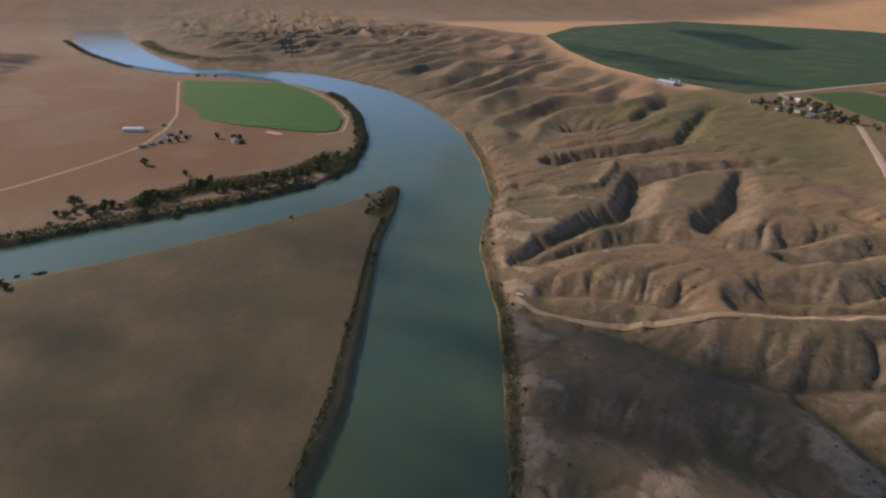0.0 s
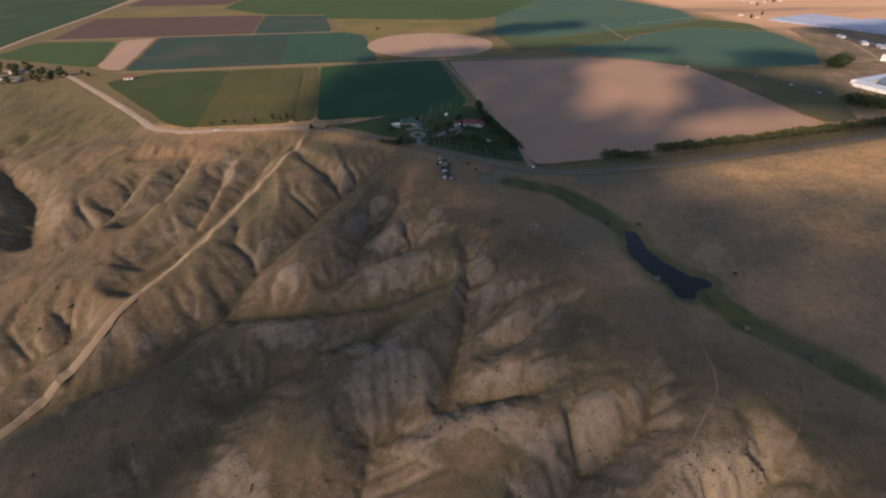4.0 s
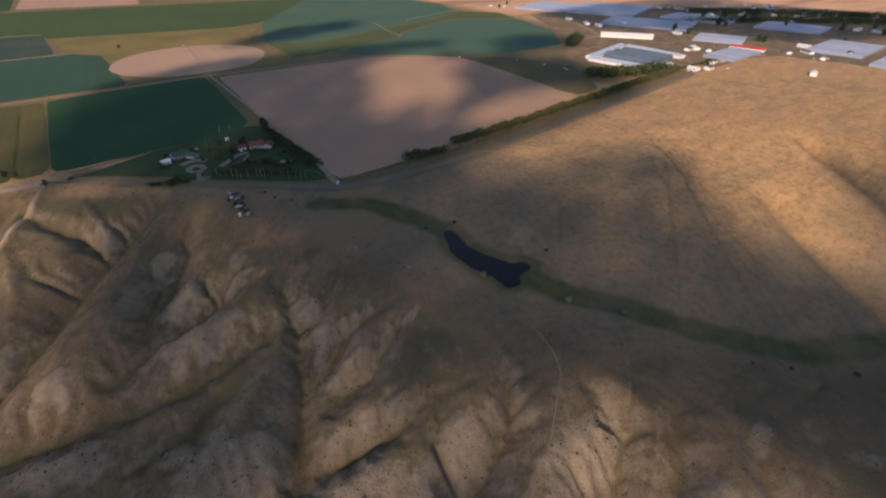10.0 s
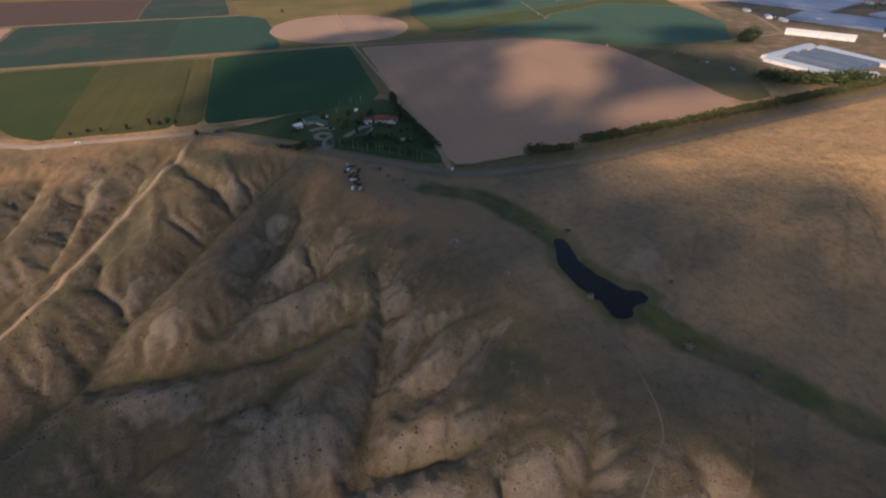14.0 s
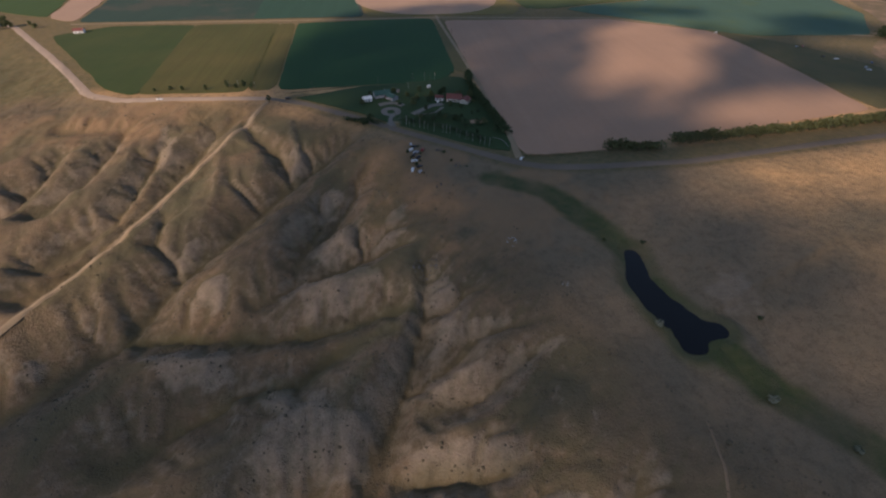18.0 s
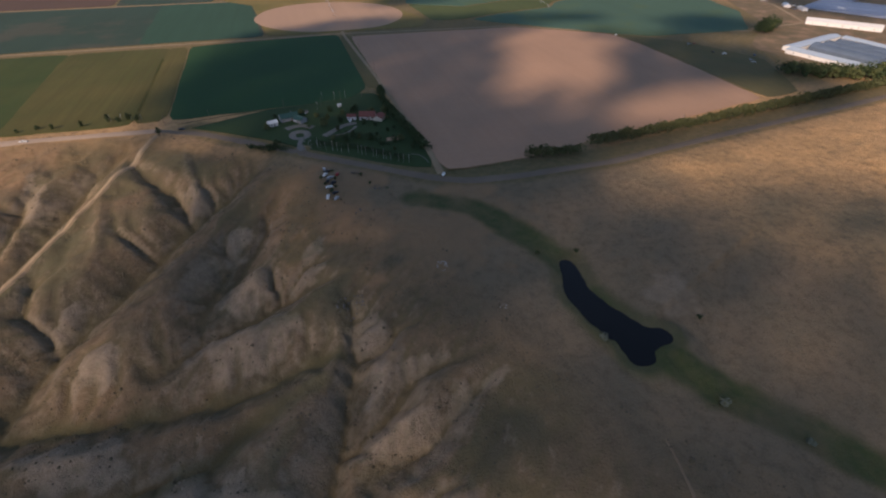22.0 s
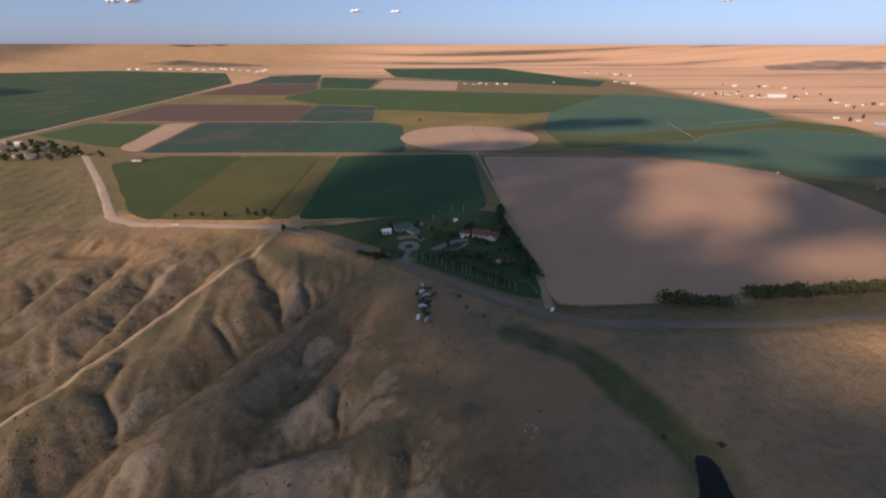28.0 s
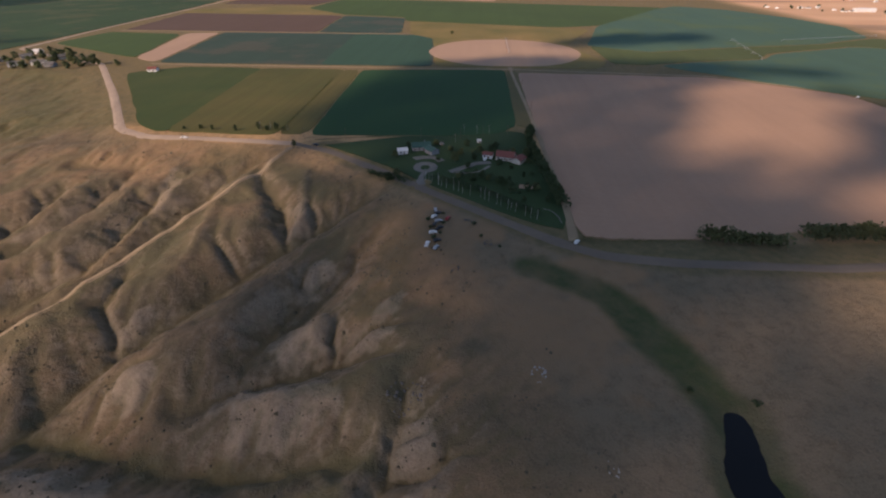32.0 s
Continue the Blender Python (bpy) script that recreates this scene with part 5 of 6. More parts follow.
BUSH = [make_shrub(60 + k, h, w, LEAF_DARK, "low dark green leafy shrub", 80) for k, (h, w) in enumerate(((2.6, 3.6), (3.4, 4.2)))]
OLIVE = [make_shrub(70 + k, h, w, LEAF_DRY, "low olive riverside shrub", 80) for k, (h, w) in enumerate(((2.2, 3.4), (3.0, 4.0)))]
GREYBUSH = [make_shrub(80, 3.6, 4.4, LEAF_GREY, "silvery grey-leaved shrub in the moist draw", 110)]

# --- shelter belts and trees on the plateau ---
make_hedge("hedge", "dense dark olive shelter-belt hedge beside the road", [(126, 402), (145, 400), (166, 398)], 9, 8.5, LEAF_HEDGE, 91, 3.2)
make_hedge("hedge", "long dense dark olive shelter-belt hedge beside the road", [(181, 407), (260, 415), (361, 428), (490, 445), (600, 459)], 10, 8.5, LEAF_HEDGE, 92, 3.0)
make_hedge("hedge", "low roadside hedge running toward the greenhouses", [(606, 460), (700, 464)], 6, 4, LEAF_DARK, 93, 2.0)
make_hedge("hedge", "rough dark shelter belt on the farmyard boundary", [(50, 574), (46, 540), (50, 500), (55, 460), (58, 432)], 7, 7.5, LEAF_DARK, 94, 3.0)
make_hedge("hedge", "low green verge hedge along the field edge", [(61, 398), (90, 396), (122, 398)], 4, 2, LEAF_DRY, 95, 2.0)
plant(DARK + ROUND, along([(480, 505), (530, 478), (585, 470)], 6, 6, rng), "trees beside the packing sheds", rng, 1.0, 1.5)
plant(DARK + ROUND, along([(600, 668), (650, 690)], 7, 5, rng), "trees at the field corner", rng, 1.2, 1.7)
plant(POPLAR, along([(-30, 466), (-10, 453), (10, 441), (26, 428), (42, 415)], 3.9, 0.4, rng), "row of poplars along the drive", rng, 0.8, 1.1)
plant(DARK + BUSH, along([(-14, 484), (8, 478), (24, 462), (36, 446)], 8, 5, rng), "garden trees", rng, 0.5, 0.9)
plant(DARK + BUSH, [(-60, 471), (-52, 466), (-66, 475), (-47, 470), (-22, 500), (30, 490), (40, 505), (16, 522), (28, 520), (44, 480)], "garden trees", rng, 0.7, 1.0)
plant(DARK, [(-243, 553), (-230, 556), (-219, 554), (-198, 553), (-180, 559), (-172, 556), (-165, 559), (-158, 556), (-136, 521)], "trees along the gravel road", rng, 0.45, 0.7)
plant(POPLAR, [(-178, 558), (-170, 559), (-163, 560), (-155, 558), (5, 560), (15, 562), (-6, 566), (-12, 540)], "bare poplars by the field edge", rng, 0.8, 1.1)
plant(ROUND + DARK, [(-651, 836), (-579, 768), (-600, 851), (-551, 814), (-523, 808), (-626, 871), (-524, 775), (-590, 800), (-565, 800), (-612, 815), (-540, 790), (-630, 800), (-570, 840), (-507, 800), (-545, 830), (-596, 772), (-614, 790), (-640, 782), (-655, 800), (-622, 850), (-640, 850), (-560, 770), (-536, 806), (-575, 818), (-606, 832), (-618, 768), (-590, 848), (-530, 796), (-515, 788)], "trees round the hilltop farmstead", rng, 0.9, 1.4)
plant(ROUND, [(-500, 800), (-470, 795), (-485, 812), (-50, 1118)], "lone field trees", rng, 0.6, 0.8)
plant(DARK, [(x + rng.normal(0, 14), y + rng.normal(0, 14)) for x, y in [(862, 625), (875, 640), (1036, 658), (1032, 412), (864, 245), (872, 240), (1219, 318), (1148, 490), (1089, 548), (1246, 391), (892, 509), (1185, 568), (905, 495), (1010, 640), (1060, 690), (1100, 700), (1200, 620), (1240, 500), (1270, 450), (1150, 400), (1190, 380), (1215, 440), (665, 436), (1020, 660), (1080, 640), (1290, 380), (1300, 420), (1170, 640), (1120, 610)]], "town trees among the greenhouses", rng, 1.2, 1.8)
make_hedge("thicket", "dark town trees behind the greenhouses", [(1010, 700), (1100, 640), (1200, 560), (1290, 470), (1330, 380)], 70, 9, LEAF_DARK, 110, 0.4, "thicket", "stuff")
make_hedge("thicket", "dark town trees at the back of town", [(1120, 800), (1250, 680), (1380, 520), (1440, 420)], 110, 10, LEAF_DARK, 111, 0.35, "thicket", "stuff")
make_hedge("hedge", "dark trees in front of the packing sheds", [(478, 512), (510, 495), (545, 478), (590, 468)], 30, 13, LEAF_DARK, 112, 1.4)
make_hedge("hedge", "dark clump of trees at the field corner", [(598, 664), (625, 684), (655, 700)], 24, 15, LEAF_DARK, 113, 1.4)
ribbon("road", "grey town road between the greenhouses", [(760, 450), (830, 425), (855, 335), (1045, 345), (1060, 460), (1010, 640)], 8, GREY_ROAD, 0.35, 10)
ribbon("road", "dirt road along the teal crop", [(606, 690), (720, 700), (800, 840), (790, 960)], 8, TRACK, 0.35, 10)
# --- trees along the river ---
make_hedge("thicket", "dense olive-green riverside thicket along the outer bank", [(-586, -300), (-598, -218), (-618, -140), (-634, -55), (-668, 55)], 22, 6, LEAF, 96, 0.8, "thicket", "stuff")
make_hedge("thicket", "tall dense riverside trees on the outer bend", [(-690, 75), (-735, 110), (-800, 142), (-890, 158), (-1040, 174), (-1160, 164), (-1240, 145)], 26, 9, LEAF, 97, 0.8, "thicket", "stuff")
make_hedge("thicket", "olive scrub behind the outer bank", [(-650, -150), (-690, -85), (-690, -20), (-720, 50), (-770, 100)], 46, 6, LEAF_DRY, 98, 0.9, "thicket", "stuff")
plant(COTTON, along([(-598, -218), (-634, -60), (-668, 50), (-735, 112), (-890, 158), (-1160, 166)], 30, 7, rng), "cottonwoods along the outer bank", rng, 0.7, 1.0)
plant(COTTON, [(-803, -167), (-744, -108), (-917, -140), (-910, -150), (-925, -128), (-913, -54), (-905, -44), (-880, -40), (-919, -80), (-960, -140), (-1587, -177), (-1602, -110), (-1560, -130)], "trees of the river farm", rng, 0.7, 1.1)
make_hedge("thicket", "far riverside trees along the outer bank", [(-1440, 40), (-1600, -125), (-1665, -250), (-1790, -390), (-2130, -580), (-2600, -780)], 26, 11, LEAF_DARK, 99, 0.25, "thicket", "stuff")
make_hedge("thicket", "far riverside trees on the inner bend", [(-1770, 10), (-1850, -200), (-2150, -350), (-2500, -470)], 50, 10, LEAF, 100, 0.2, "thicket", "stuff")
make_hedge("thicket", "olive scrub on the tip of the river spit", [(-530, 112), (-570, 132), (-605, 146), (-618, 152)], 22, 3.2, LEAF_DRY, 101, 1.6, "thicket", "stuff")
make_hedge("thicket", "dark green bank scrub of the island", [(-226, 2), (-282, 28), (-366, 57), (-484, 96), (-530, 118)], 5, 3.4, LEAF_DARK, 102, 3.0, "thicket", "stuff")
plant(COTTON, [(-437, 86), (-452, 92), (-520, 116), (-352, 50)], "island bank trees", rng, 0.4, 0.6)
plant(BUSH, [(-553, -50), (-550, -44), (-530, -110), (-560, 20)], "bank shrubs of the island", rng, 0.7, 1.0)
plant(COTTON + BUSH, along([(-507, -222), (-500, -250), (-515, -200), (-495, -230)], 9, 9, rng), "trees by the side channel", rng, 0.6, 0.9)
make_hedge("thicket", "dark riverside scrub at the foot of the bluffs", [(-120, 60), (-193, 114), (-262, 145), (-330, 172), (-372, 182)], 13, 3.2, LEAF, 103, 2.0, "thicket", "stuff")
make_hedge("thicket", "olive riverside scrub at the foot of the bluffs", [(-372, 183), (-440, 203), (-490, 228), (-565, 270), (-690, 309), (-840, 340)], 13, 2.6, LEAF_DRY, 104, 1.2, "thicket", "stuff")
plant(BUSH + OLIVE, along([(-150, 84), (-200, 118), (-262, 146), (-330, 174), (-440, 203), (-565, 270)], 14, 3, rng), "riverside shrubs below the bluffs", rng, 0.5, 1.0)
plant(GREYBUSH, [(122, 200), (146, 178), (88, 239)], "silvery shrubs in the draw", rng, 0.7, 1.0)
plant(BUSH, [(140, 239), (86, 302), (107, 298), (180, 118), (196, 105), (225, 84)], "shrubs in the draw", rng, 0.5, 0.9)

plant(COTTON + ROUND, along([(-640, -230), (-660, -170), (-692, -90), (-676, -30), (-700, 40), (-760, 96)], 6, 15, rng), "cottonwoods behind the outer bank", rng, 0.7, 1.2)
plant(OLIVE + BUSH, along([(-600, 128), (-560, 118), (-590, 140), (-540, 105)], 5, 7, rng), "shrubs on the tip of the spit", rng, 0.8, 1.5)

plant(DARK + ROUND, [(4, 505), (8, 523), (-6, 512), (-14, 520), (-10, 500), (22, 496), (32, 518), (42, 514), (46, 520), (20, 530), (-2, 532), (-48, 528), (-26, 532), (-54, 504), (38, 476), (28, 470), (14, 468), (4, 466), (-6, 470), (44, 455), (50, 440), (36, 440)], "garden trees", rng, 0.4, 0.8)

# --- farmyard by the junction ---
field("dark irrigated lawn round the farmyard", [(-118, 524), (-20, 565), (46, 572), (56, 460), (58, 402), (20, 424), (-20, 456), (-60, 489), (-107, 524)], "lawn", 0.12)
make_house("house", "low farmhouse with a dark green metal roof", -37, 523, 14, 14, 9, 3.2, GREY, GREEN_ROOF, 0.5, 4, True)
make_house("house", "low side wing with a dark green metal roof", -28, 515, -50, 9, 7, 3.0, GREY, GREEN_ROOF, 0.45, 2)
make_house("garage", "white gabled garage beside the green-roofed house", -50, 513, 20, 7, 6, 3.0, WHITE, WHITE, 0.4, 2, False, "garage")
make_house("house", "bungalow with a red tiled roof", 27, 508, -14, 13, 10, 3.2, CREAM, RED_ROOF, 0.5, 3, True)
make_house("house", "side wing with a red tiled roof", 36, 502, 60, 9, 7, 3.0, CREAM, RED_ROOF, 0.45, 2)
make_house("garage", "white-fronted garage with a red roof", 14, 510, -12, 7, 6, 2.9, WHITE, RED_ROOF, 0.4, 2, False, "garage")
make_house("shed", "small white gabled garden shed", 7, 541, 10, 2.6, 2.4, 2.2, WHITE, WHITE, 0.4, 1, False, "shed")
make_house("shed", "small white gabled pump shed", -22, 533, 0, 2.4, 2.2, 2.0, WHITE, GREY_ROOF, 0.4, 1, False, "shed")
ribbon("driveway", "grey driveway loop round a small lawn", [(-30 + 6.2 * math.cos(0.449 * k), 487 + 8 * math.sin(0.449 * k)) for k in range(15)], 8, DRIVE, 0.35, 1.5)
ribbon("driveway", "grey driveway mouth at the road", [(-29, 457), (-31, 464), (-31, 472), (-29, 478)], 6, DRIVE, 0.41, 1.5)
ribbon("driveway", "grey forecourt before the green-roofed house", [(-40, 502), (-33, 506), (-25, 506), (-19, 499)], 9, DRIVE, 0.31, 1.5)
ribbon("driveway", "grey gravel driveway to the red-roofed house", [(-12, 480), (-4, 488), (5, 497), (16, 500)], 7.5, DRIVE, 0.35, 1.5)
ribbon("driveway", "grey gravel turning loop", [(-11, 480), (1, 479), (9, 483), (15, 493)], 3.5, DRIVE, 0.38, 1.5)
make_hedge("hedge", "dark garden shrubbery behind the poplars", [(-20, 468), (0, 458), (18, 446), (32, 432), (42, 422)], 9, 3.2, LEAF_DARK, 105, 1.6)
make_hedge("hedge", "dark garden shrubbery below the house", [(-8, 474), (12, 472), (26, 464), (30, 450)], 10, 3.6, LEAF_DARK, 106, 1.4)
make_hedge("hedge", "dark shrubs at the yard entrance", [(-68, 478), (-56, 470), (-46, 466), (-38, 462)], 7, 3.5, LEAF_DARK, 107, 2.0)
make_hedge("hedge", "shrubs round the red-roofed house", [(2, 516), (12, 520), (26, 520), (40, 512), (44, 498)], 5, 3.2, LEAF, 108, 2.0)
make_hedge("hedge", "dark weedy ditch through the hay field", [(-160, 549), (-163, 640), (-168, 745)], 3.2, 1.6, LEAF_DARK, 109, 2.5)
field("dry grass verge between crop and farmyard", [(37, 586), (38, 815), (50, 815), (58, 640), (50, 576)], "verge", 0.18)
field("dry grass verge along the yard", [(-130, 533), (-20, 567), (20, 572), (36, 580), (20, 558), (-20, 556), (-118, 540)], "verge", 0.18)
field("patch of bare garden soil", [(30, 465), (50, 466), (49, 455), (29, 455)], "soil", 0.3)
ribbon("path", "pale curved garden edging", [(46, 430), (51, 428), (54, 421), (55, 413)], 0.7, DRIVE, 0.4, 1)

# --- vehicles ---
CARS = [make_car(p, l) for p, l in zip(PAINTS, ("white car parked on dry ground", "silver car parked on dry ground", "dark car parked on dry ground", "red car parked on dry ground", "blue car parked on dry ground"))]
TRUCKS = [make_car(PAINTS[0], "white pickup truck parked on dry ground", True), make_car(PAINTS[2], "dark pickup truck parked on dry ground", True)]
for kind, x, y, turn in ((CARS[1], -17, 424, 100), (CARS[2], -15, 420, 35), (CARS[0], -17, 416, 60), (CARS[1], -14, 411, 20), (CARS[2], -16, 407, 75), (TRUCKS[1], -13, 403, 50), (CARS[0], -16, 399, 15), (CARS[3], -9, 414, 70), (TRUCKS[0], -18, 388, 80), (CARS[2], -13, 391, 30), (CARS[1], -13, 384, 65)):
    tagged(copy_thing(kind, pose(x, y, height(x, y), 0, 0, turn)), group="vehicles parked in a row on the prairie")
for kind, x, y, turn in ((TRUCKS[0], -232, 533, 178), (CARS[0], 12, 504, 70), (CARS[0], 60, 394, 60), (TRUCKS[1], -120, 524, -20), (TRUCKS[0], 398, 708, 30), (CARS[1], 460, 640, 10), (CARS[3], 468, 640, 40), (CARS[2], 462, 600, 80), (TRUCKS[0], 470, 590, 0), (CARS[1], 480, 560, 20), (CARS[0], 476, 552, 120), (CARS[4], 500, 575, 60), (TRUCKS[0], -338, 190, 40)):
    tagged(copy_thing(kind, pose(x, y, height(x, y) + 0.3, 0, 0, turn)), group="parked vehicles")
for k in range(46):
    x, y = [(640, 445), (690, 458), (815, 800), (760, 520), (850, 380)][k % 5]
    x, y = x + rng.normal(0, 16), y + rng.normal(0, 8)
    tagged(copy_thing((CARS + TRUCKS)[rng.integers(7)], pose(x, y, height(x, y), 0, 0, rng.uniform(0, 180))), group="vehicles parked among the greenhouses")

plant(BUSH, [(-12, 420), (-11, 409), (-18, 404), (-12, 398), (-15, 393), (-20, 412), (6, 408), (10, 396), (20, 388)], "dark bushes among the parked vehicles", rng, 0.4, 0.8)

# --- greenhouses and packing sheds ---
def range_of(pts):
    """Middle, turn and sides of a four-cornered plot."""
    p = np.array(pts, float)
    m, a, b = p.mean(0), (p[1] + p[2] - p[0] - p[3]) / 2, (p[3] + p[2] - p[0] - p[1]) / 2
    return m[0], m[1], math.degrees(math.atan2(a[1], a[0])), np.hypot(*a), np.hypot(*b)


for plot, span in (([(847, 316), (1032, 333), (1020, 239), (852, 231)], 9), ([(838, 198), (1008, 246), (1030, 206), (846, 168)], 9), ([(1046, 290), (1133, 314), (1080, 215), (1043, 217)], 8), ([(895, 418), (1010, 435), (1016, 352), (878, 345)], 8), ([(1056, 582), (1150, 603), (1128, 488), (1035, 472)], 9), ([(849, 788), (959, 861), (957, 659), (862, 640)], 9), ([(824, 575), (903, 612), (901, 525), (841, 504)], 8), ([(711, 488), (808, 497), (802, 448), (713, 444)], 10), ([(1113, 269), (1238, 280), (1244, 247), (1141, 227)], 8), ([(1032, 777), (1104, 788), (1105, 651), (987, 627)], 9), ([(858, 1097), (997, 1149), (1023, 1018), (863, 967)], 10), ([(905, 960), (1119, 1100), (1090, 850), (933, 842)], 10)):
    x, y, turn, a, b = range_of(plot)
    make_greenhouse(x, y, turn, a, b, span, "long range of joined pale blue-white plastic greenhouses")
make_house("packing_shed", "long low shed with a bright red roof", 818, 478, -78, 52, 13, 4, WHITE, BRIGHT_RED, 0.3, 4, False, "shed")
make_house("packing_shed", "long bright white metal shed", 748, 665, -52, 92, 20, 5, WHITE, WHITE, 0.3, 5, False, "shed")
for x, y, turn, a, b in ((561, 538, -80, 78, 18), (613, 597, 16, 118, 14), (674, 551, -88, 100, 15), (592, 489, -20, 50, 14)):
    make_house("packing_shed", "pale blue metal-roofed packing shed round a yard", x, y, turn, a, b, 4.5, WHITE, BLUE_ROOF, 0.25, 4, False, "shed")
x, y, turn, a, b = range_of([(584, 575), (655, 590), (658, 504), (596, 505)])
make_greenhouse(x, y, turn, a, b, 24, "wide hall with a dull blue metal roof between the packing sheds", DULL_BLUE, 4.2)
field("dark asphalt yard between the packing sheds", [(560, 570), (640, 600), (652, 515), (585, 505)], "brown", 0.2)
make_house("shed", "small white pump house on the golden hill", 728, 339, 20, 14, 8, 4, WHITE, WHITE, 0.4, 2, False, "shed")
for x, y in ((754, 531), (759, 512), (817, 878), (803, 813), (803, 781), (854, 632), (738, 532), (624, 449), (645, 439), (687, 458), (913, 434), (842, 380), (910, 366), (826, 256), (858, 251), (929, 236), (1165, 451), (1167, 419), (1214, 403), (860, 760), (845, 429), (870, 410)):
    make_house("shed", "small white metal shed among the greenhouses", x, y, rng.uniform(0, 90), rng.uniform(10, 22), rng.uniform(7, 10), 3.5, WHITE, (WHITE, GREY_ROOF, BLUE_ROOF)[rng.integers(3)], 0.35, 2, False, "shed")
for x, y in ((1180, 690), (1230, 640), (1260, 560), (1290, 520), (1320, 480), (1350, 440), (1250, 600), (1300, 600), (1340, 560), (1380, 500), (1210, 700), (1150, 660)):
    make_house("house", "distant town house with a grey roof", x, y, rng.uniform(0, 90), 14, 9, 4, WHITE, GREY_ROOF, 0.5, 2)

for _ in range(34):
    x, y = rng.uniform(1120, 1420), rng.uniform(0, 1)
    make_house("house", "small pale town house among dark trees", x, 1030 - 0.42 * x + 330 * y, rng.uniform(0, 90), rng.uniform(9, 16), 8, 3.6, WHITE, (WHITE, GREY_ROOF, BLUE_ROOF)[rng.integers(3)], 0.45, 1)

# --- farmsteads ---
make_house("house", "small white house with a red roof beside the road", -405, 768, 10, 11, 8, 3.4, WHITE, RED_ROOF, 0.5, 2, True)
for x, y, a, wall, roof in ((-604, 786, 18, WHITE, GREY_ROOF), (-632, 834, 14, CREAM, GREY_ROOF), (-645, 868, 12, WHITE, WHITE), (-581, 796, 16, WHITE, GREY_ROOF), (-557, 786, 12, GREY, GREY_ROOF), (-580, 832, 20, CREAM, GREY_ROOF), (-648, 806, 10, GREY, GREY_ROOF), (-660, 790, 12, GREY, GREY_ROOF)):
    make_house("farm_building", "farmstead building on the hilltop among trees", x, y, rng.uniform(0, 60), a, 9, 3.8, wall, roof, 0.5, 2, False, "building")
make_house("barn", "long grey metal barn at the plateau edge", -845, 772, 8, 40, 12, 5, GREY, BLUE_ROOF, 0.35, 3, False, "barn")
for k in range(3):
    s = empty("grain_silo", -850 + 11 * k, 786, height(-850 + 11 * k, 786), 0, "round steel grain silo behind the barn", "silo", "grain silos")
    bm = bmesh.new()
    stick(bm, (0, 0, -0.4), (0, 0, 8), 3.2, 3.2, 18)
    part("bin", bm, STEEL, s)
    bm = bmesh.new()
    stick(bm, (0, 0, 8.004), (0, 0, 9.8), 3.3, 0.3, 18)
    part("cap", bm, STEEL, s)
make_house("barn", "long pale metal barn on the river flat", -996, -217, 74, 34, 11, 4.5, WHITE, BLUE_ROOF, 0.35, 4, False, "barn")
make_house("house", "river farmhouse under cottonwoods", -888, -50, 20, 16, 10, 4, CREAM, GREY_ROOF, 0.5, 3, True)
for x, y in ((-893, -186), (-905, -176), (-915, -166), (-930, -160), (-948, -131), (-1024, -177), (-955, -156), (-1585, -160)):
    make_house("farm_building", "small weathered outbuilding on the river flat", x, y, rng.uniform(0, 90), rng.uniform(7, 13), 6, 3, (WHITE, GREY, CREAM)[rng.integers(3)], GREY_ROOF, 0.45, 1, False, "building")
ribbon("road", "pale farm lane on the river flat", [(-1510, -215), (-1104, -165), (-1000, -168), (-900, -190), (-840, -230), (-760, -300), (-700, -380)], 7, TRACK, 0.3, 8)
ribbon("road", "pale lane round the green field", [(-1420, 56), (-1300, 108), (-1165, 144), (-1000, 152), (-905, 128), (-898, 80)], 6, TRACK, 0.3, 8)
field("pale bare yard on the river flat", [(-940, -8), (-905, 20), (-915, 30), (-950, 0)], "tan", -67.6, -68.2)
for places in ([(-1848, 3105), (-1799, 3107), (-1668, 3111), (-1645, 3180), (-1559, 3114), (-1439, 3053), (-1400, 3090), (-1371, 3119), (-1289, 3122), (-1156, 2998), (-1109, 3000), (-1019, 2885), (-1000, 2920), (-1035, 3064), (-1500, 3200), (-1330, 3170), (-1230, 3080)], [(86, 2077), (117, 2049), (161, 2050), (204, 2051), (237, 2052), (440, 2141), (140, 2075)], [(769, 2823), (814, 2773), (870, 2676), (909, 2586), (701, 2177), (714, 2117), (737, 2089), (781, 1684), (789, 1650), (859, 1668), (880, 1670), (914, 1686), (916, 1618), (921, 1586), (945, 1595), (988, 1587), (1008, 1556), (1136, 1690), (1077, 1988), (1178, 1965), (1202, 1894)], [(1036, 1445), (1016, 1383), (1069, 1395), (1124, 1408), (821, 1166), (836, 1127), (860, 1091)]):
    for x, y in places:
        far = math.hypot(x, y) / 2900
        make_house("farm_building", "far white farm building on the open plain", x, y, rng.uniform(-25, 25), rng.uniform(12, 26) * far, 9 * far, 4.5 * far, WHITE, (WHITE, GREY_ROOF, WHITE)[rng.integers(3)], 0.4, 1, False, "building")
    plant(DARK, [(x + rng.normal(0, 30), y + rng.normal(0, 24)) for x, y in places], "far farmstead trees", rng, 0.7, 1.2)
make_house("packing_shed", "long white shed on the far plain", 975, 1595, 0, 50, 14, 7, WHITE, WHITE, 0.3, 3, False, "shed")
make_pivot(-952, 86, 250, 4)
make_pivot(46, 935, 90, 3)
make_pivot(400, 913, 80, 4)
make_pivot(708, 1149, 200, 5)
for x, y in ((10, 556), (-8, 548), (-40, 548), (30, 560), (-100, 540), (-134, 538), (56, 640), (52, 720), (-150, 535), (-230, 528)):
    make_pole(x, y)

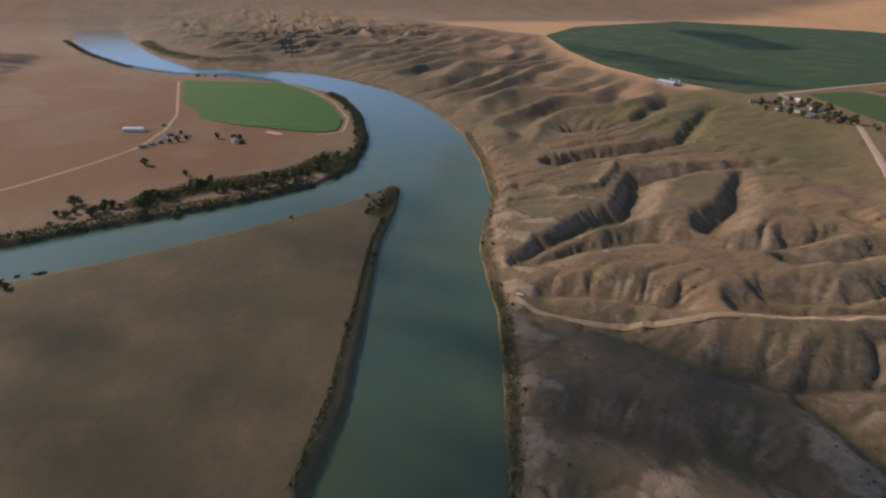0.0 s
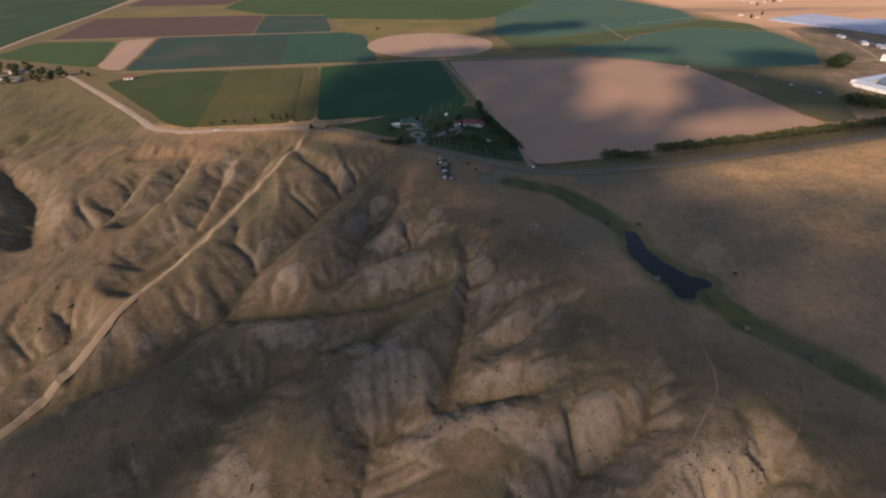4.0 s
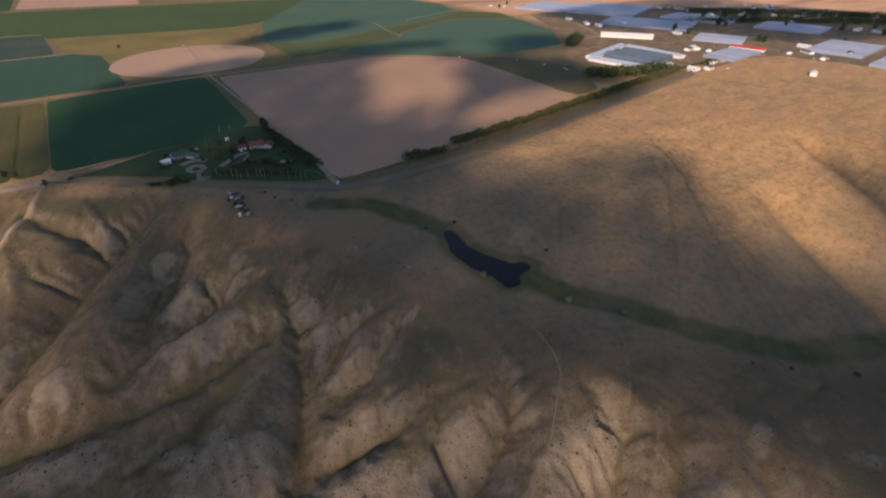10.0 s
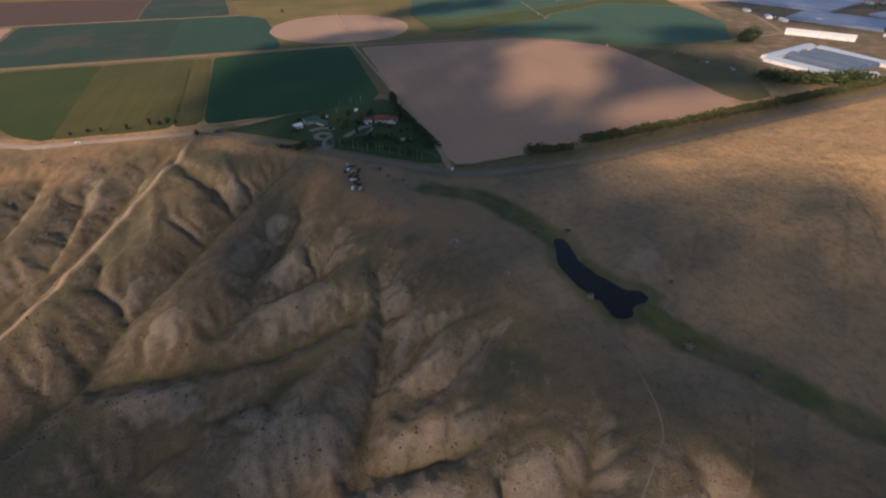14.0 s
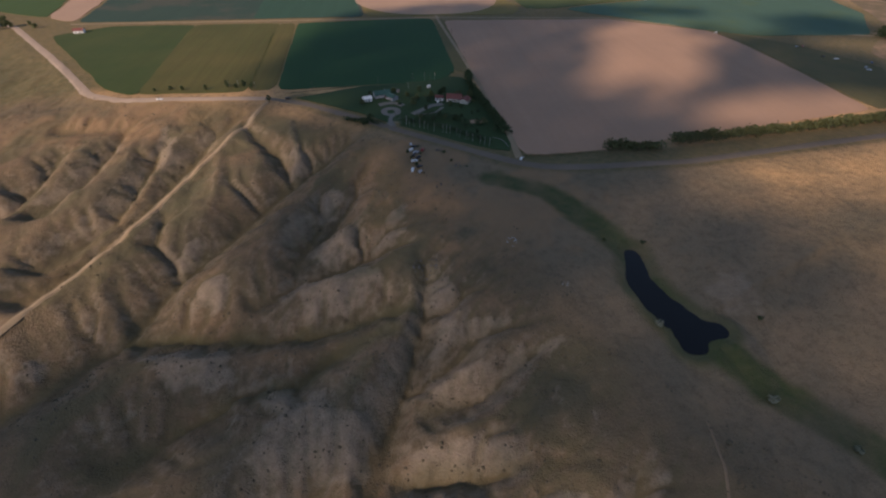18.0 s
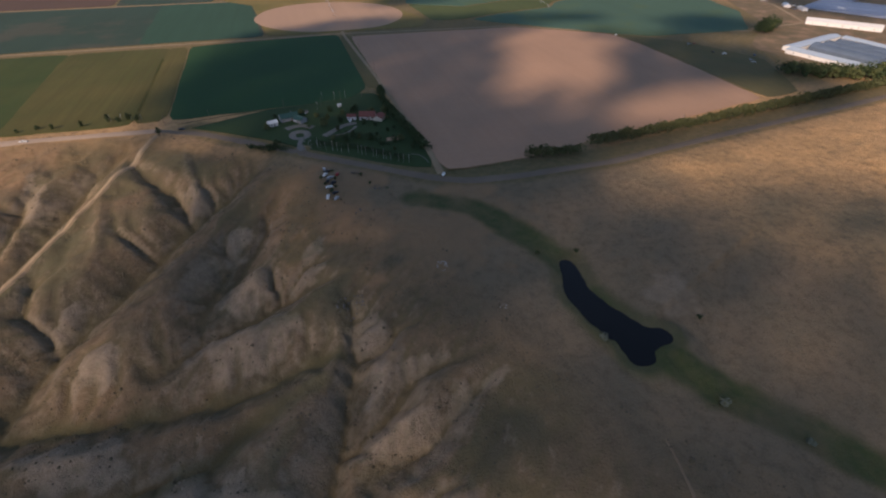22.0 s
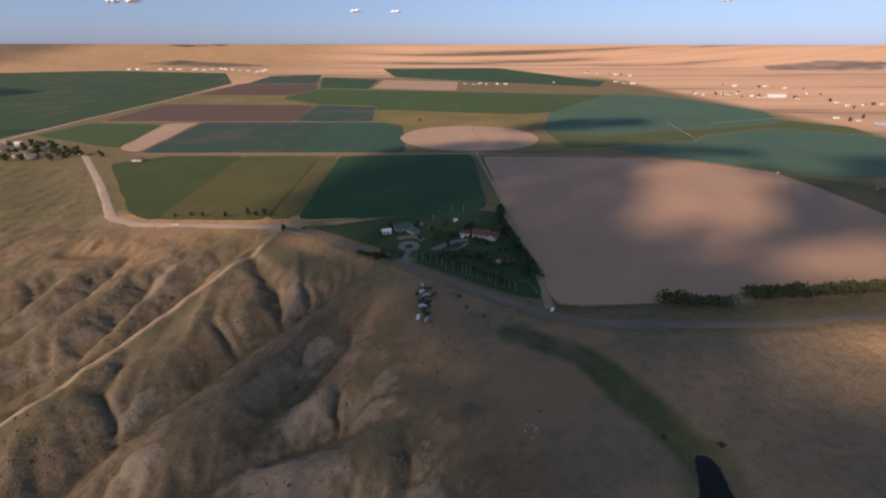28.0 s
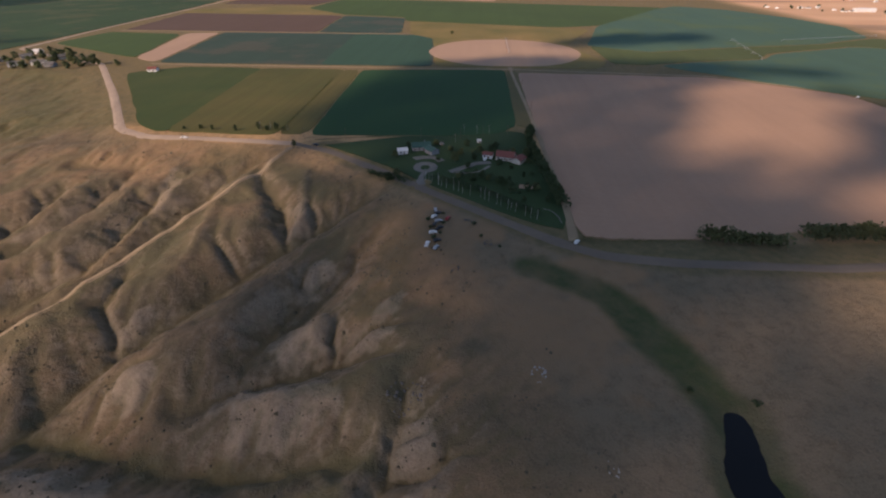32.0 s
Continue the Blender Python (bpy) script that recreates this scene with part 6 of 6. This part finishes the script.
# --- rocks, heaps and brush ---
def heap(name, x, y, count, radius, size, mat, label, category="rocks"):
    """A heap of separate broken stones."""
    g = empty(name, x, y, height(x, y), 0, label, category)
    for k in range(count):
        bm = bmesh.new()
        bmesh.ops.create_icosphere(bm, subdivisions=1, radius=size * rng.uniform(0.5, 1.2))
        for v in bm.verts:
            v.co *= rng.uniform(0.7, 1.25)
        o = part("stone", bm, mat, g)
        a, d = rng.uniform(0, 6.3), radius * math.sqrt(rng.uniform(0, 1))
        px, py = d * math.cos(a), d * math.sin(a)
        o.location = (px, py, height(x + px, y + py) - height(x, y) + 0.15 * size)
    return g


heap("rock_pile", -17, 298, 34, 7, 0.7, ROCK, "heap of grey boulders at the gully head")
heap("rock_pile", -11, 303, 10, 3, 0.45, CLAYSTONE, "pale broken concrete at the gully head")
heap("rubble_heap", 32, 303, 18, 3.5, 0.5, CONCRETE, "heap of pale rubble on the prairie", "rubble")
heap("rubble_heap", 50, 267, 8, 3, 0.4, CONCRETE, "scattered pale rubble on the prairie", "rubble")
heap("stone_ring", -2, 366, 10, 2.4, 0.5, ROCK, "ring of dark stones on the prairie")
heap("rubble_heap", 14, 391, 9, 2.6, 0.6, ROCK, "dark brush heap on the prairie", "rubble")
heap("rubble_heap", 3, 413, 9, 2.4, 0.6, ROCK, "dark brush heap on the prairie", "rubble")
heap("clay_pinnacles", -93, 237, 9, 4.5, 1.0, CLAYSTONE, "pale weathered clay pinnacles on the slope", "rocks")


def scatter_brush(count, seed, x0, x1, y0, y1, label, size):
    """Low sagebrush and tussocks over the coulee sides."""
    r = np.random.default_rng(seed)
    X, Y = r.uniform(x0, x1, count * 6), r.uniform(y0, y1, count * 6)
    z, face, moist, db, *_ = land(X, Y)
    keep = (face > 0.25) & (db > 6) & (fbm(X / 22, Y / 22, 3, 40) + 0.25 * r.uniform(-1, 1, len(X)) > 0.02)
    X, Y, z = X[keep][:count], Y[keep][:count], z[keep][:count]
    base = bmesh.new()
    bmesh.ops.create_icosphere(base, subdivisions=1, radius=1)
    v = np.array([p.co for p in base.verts])
    f = np.array([[p.index for p in q.verts] for q in base.faces])
    base.free()
    s = size * (0.5 + r.gamma(2.0, 0.35, len(X)))
    verts = np.concatenate([v * r.uniform(0.6, 1.3, (len(v), 1)) * (k, k, 0.75 * k) + (a, b, c + 0.25 * k) for a, b, c, k in zip(X, Y, z, s)])
    faces = np.concatenate([f + len(v) * n for n in range(len(X))])
    ob = link_mesh("sagebrush", verts.tolist(), faces.tolist(), SAGE)
    return tagged(ob, label, "brush", kind="stuff")


scatter_brush(5200, 7, -270, 200, 60, 520, "dark sagebrush dotted over the dry coulee slopes", 0.30)
def dot_brush(spots, count, seed, size):
    """Dark low bushes standing apart on the bare clay."""
    r = np.random.default_rng(seed)
    places = []
    for x, y, a, b, turn in spots:
        for _ in range(int(count * a * b / 100)):
            p, q, w = r.normal(0, 0.55, 2).tolist() + [radians(turn)]
            places.append((x + p * a * math.cos(w) - q * b * math.sin(w), y + p * a * math.sin(w) + q * b * math.cos(w)))
    P = np.array(places)
    z = land(P[:, 0], P[:, 1])[0]
    base = bmesh.new()
    bmesh.ops.create_icosphere(base, subdivisions=1, radius=1)
    v = np.array([p.co for p in base.verts])
    f = np.array([[p.index for p in q.verts] for q in base.faces])
    base.free()
    verts = np.concatenate([v * r.uniform(0.6, 1.3, (len(v), 1)) * (k, k, 0.8 * k) + (x, y, h + 0.3 * k) for (x, y), h, k in zip(P, z, size * (0.5 + r.gamma(2.0, 0.3, len(P))))])
    ob = link_mesh("sagebrush", verts.tolist(), np.concatenate([f + len(v) * n for n in range(len(P))]).tolist(), SAGE)
    return tagged(ob, "dark low bushes dotted over the bare clay faces", "brush", kind="stuff")


dot_brush(CLAY_HEAD + CLAY_SIDE + CLAY_FRONT, 9, 9, 0.4)
scatter_brush(1500, 8, -760, -200, 180, 760, "dark brush dotted over the far coulee slopes", 0.42)
for k in ROUND + DARK + COTTON + POPLAR + BUSH + OLIVE + GREYBUSH + CARS + TRUCKS:
    for o in list(k.children_recursive) + [k]:
        bpy.data.objects.remove(o)
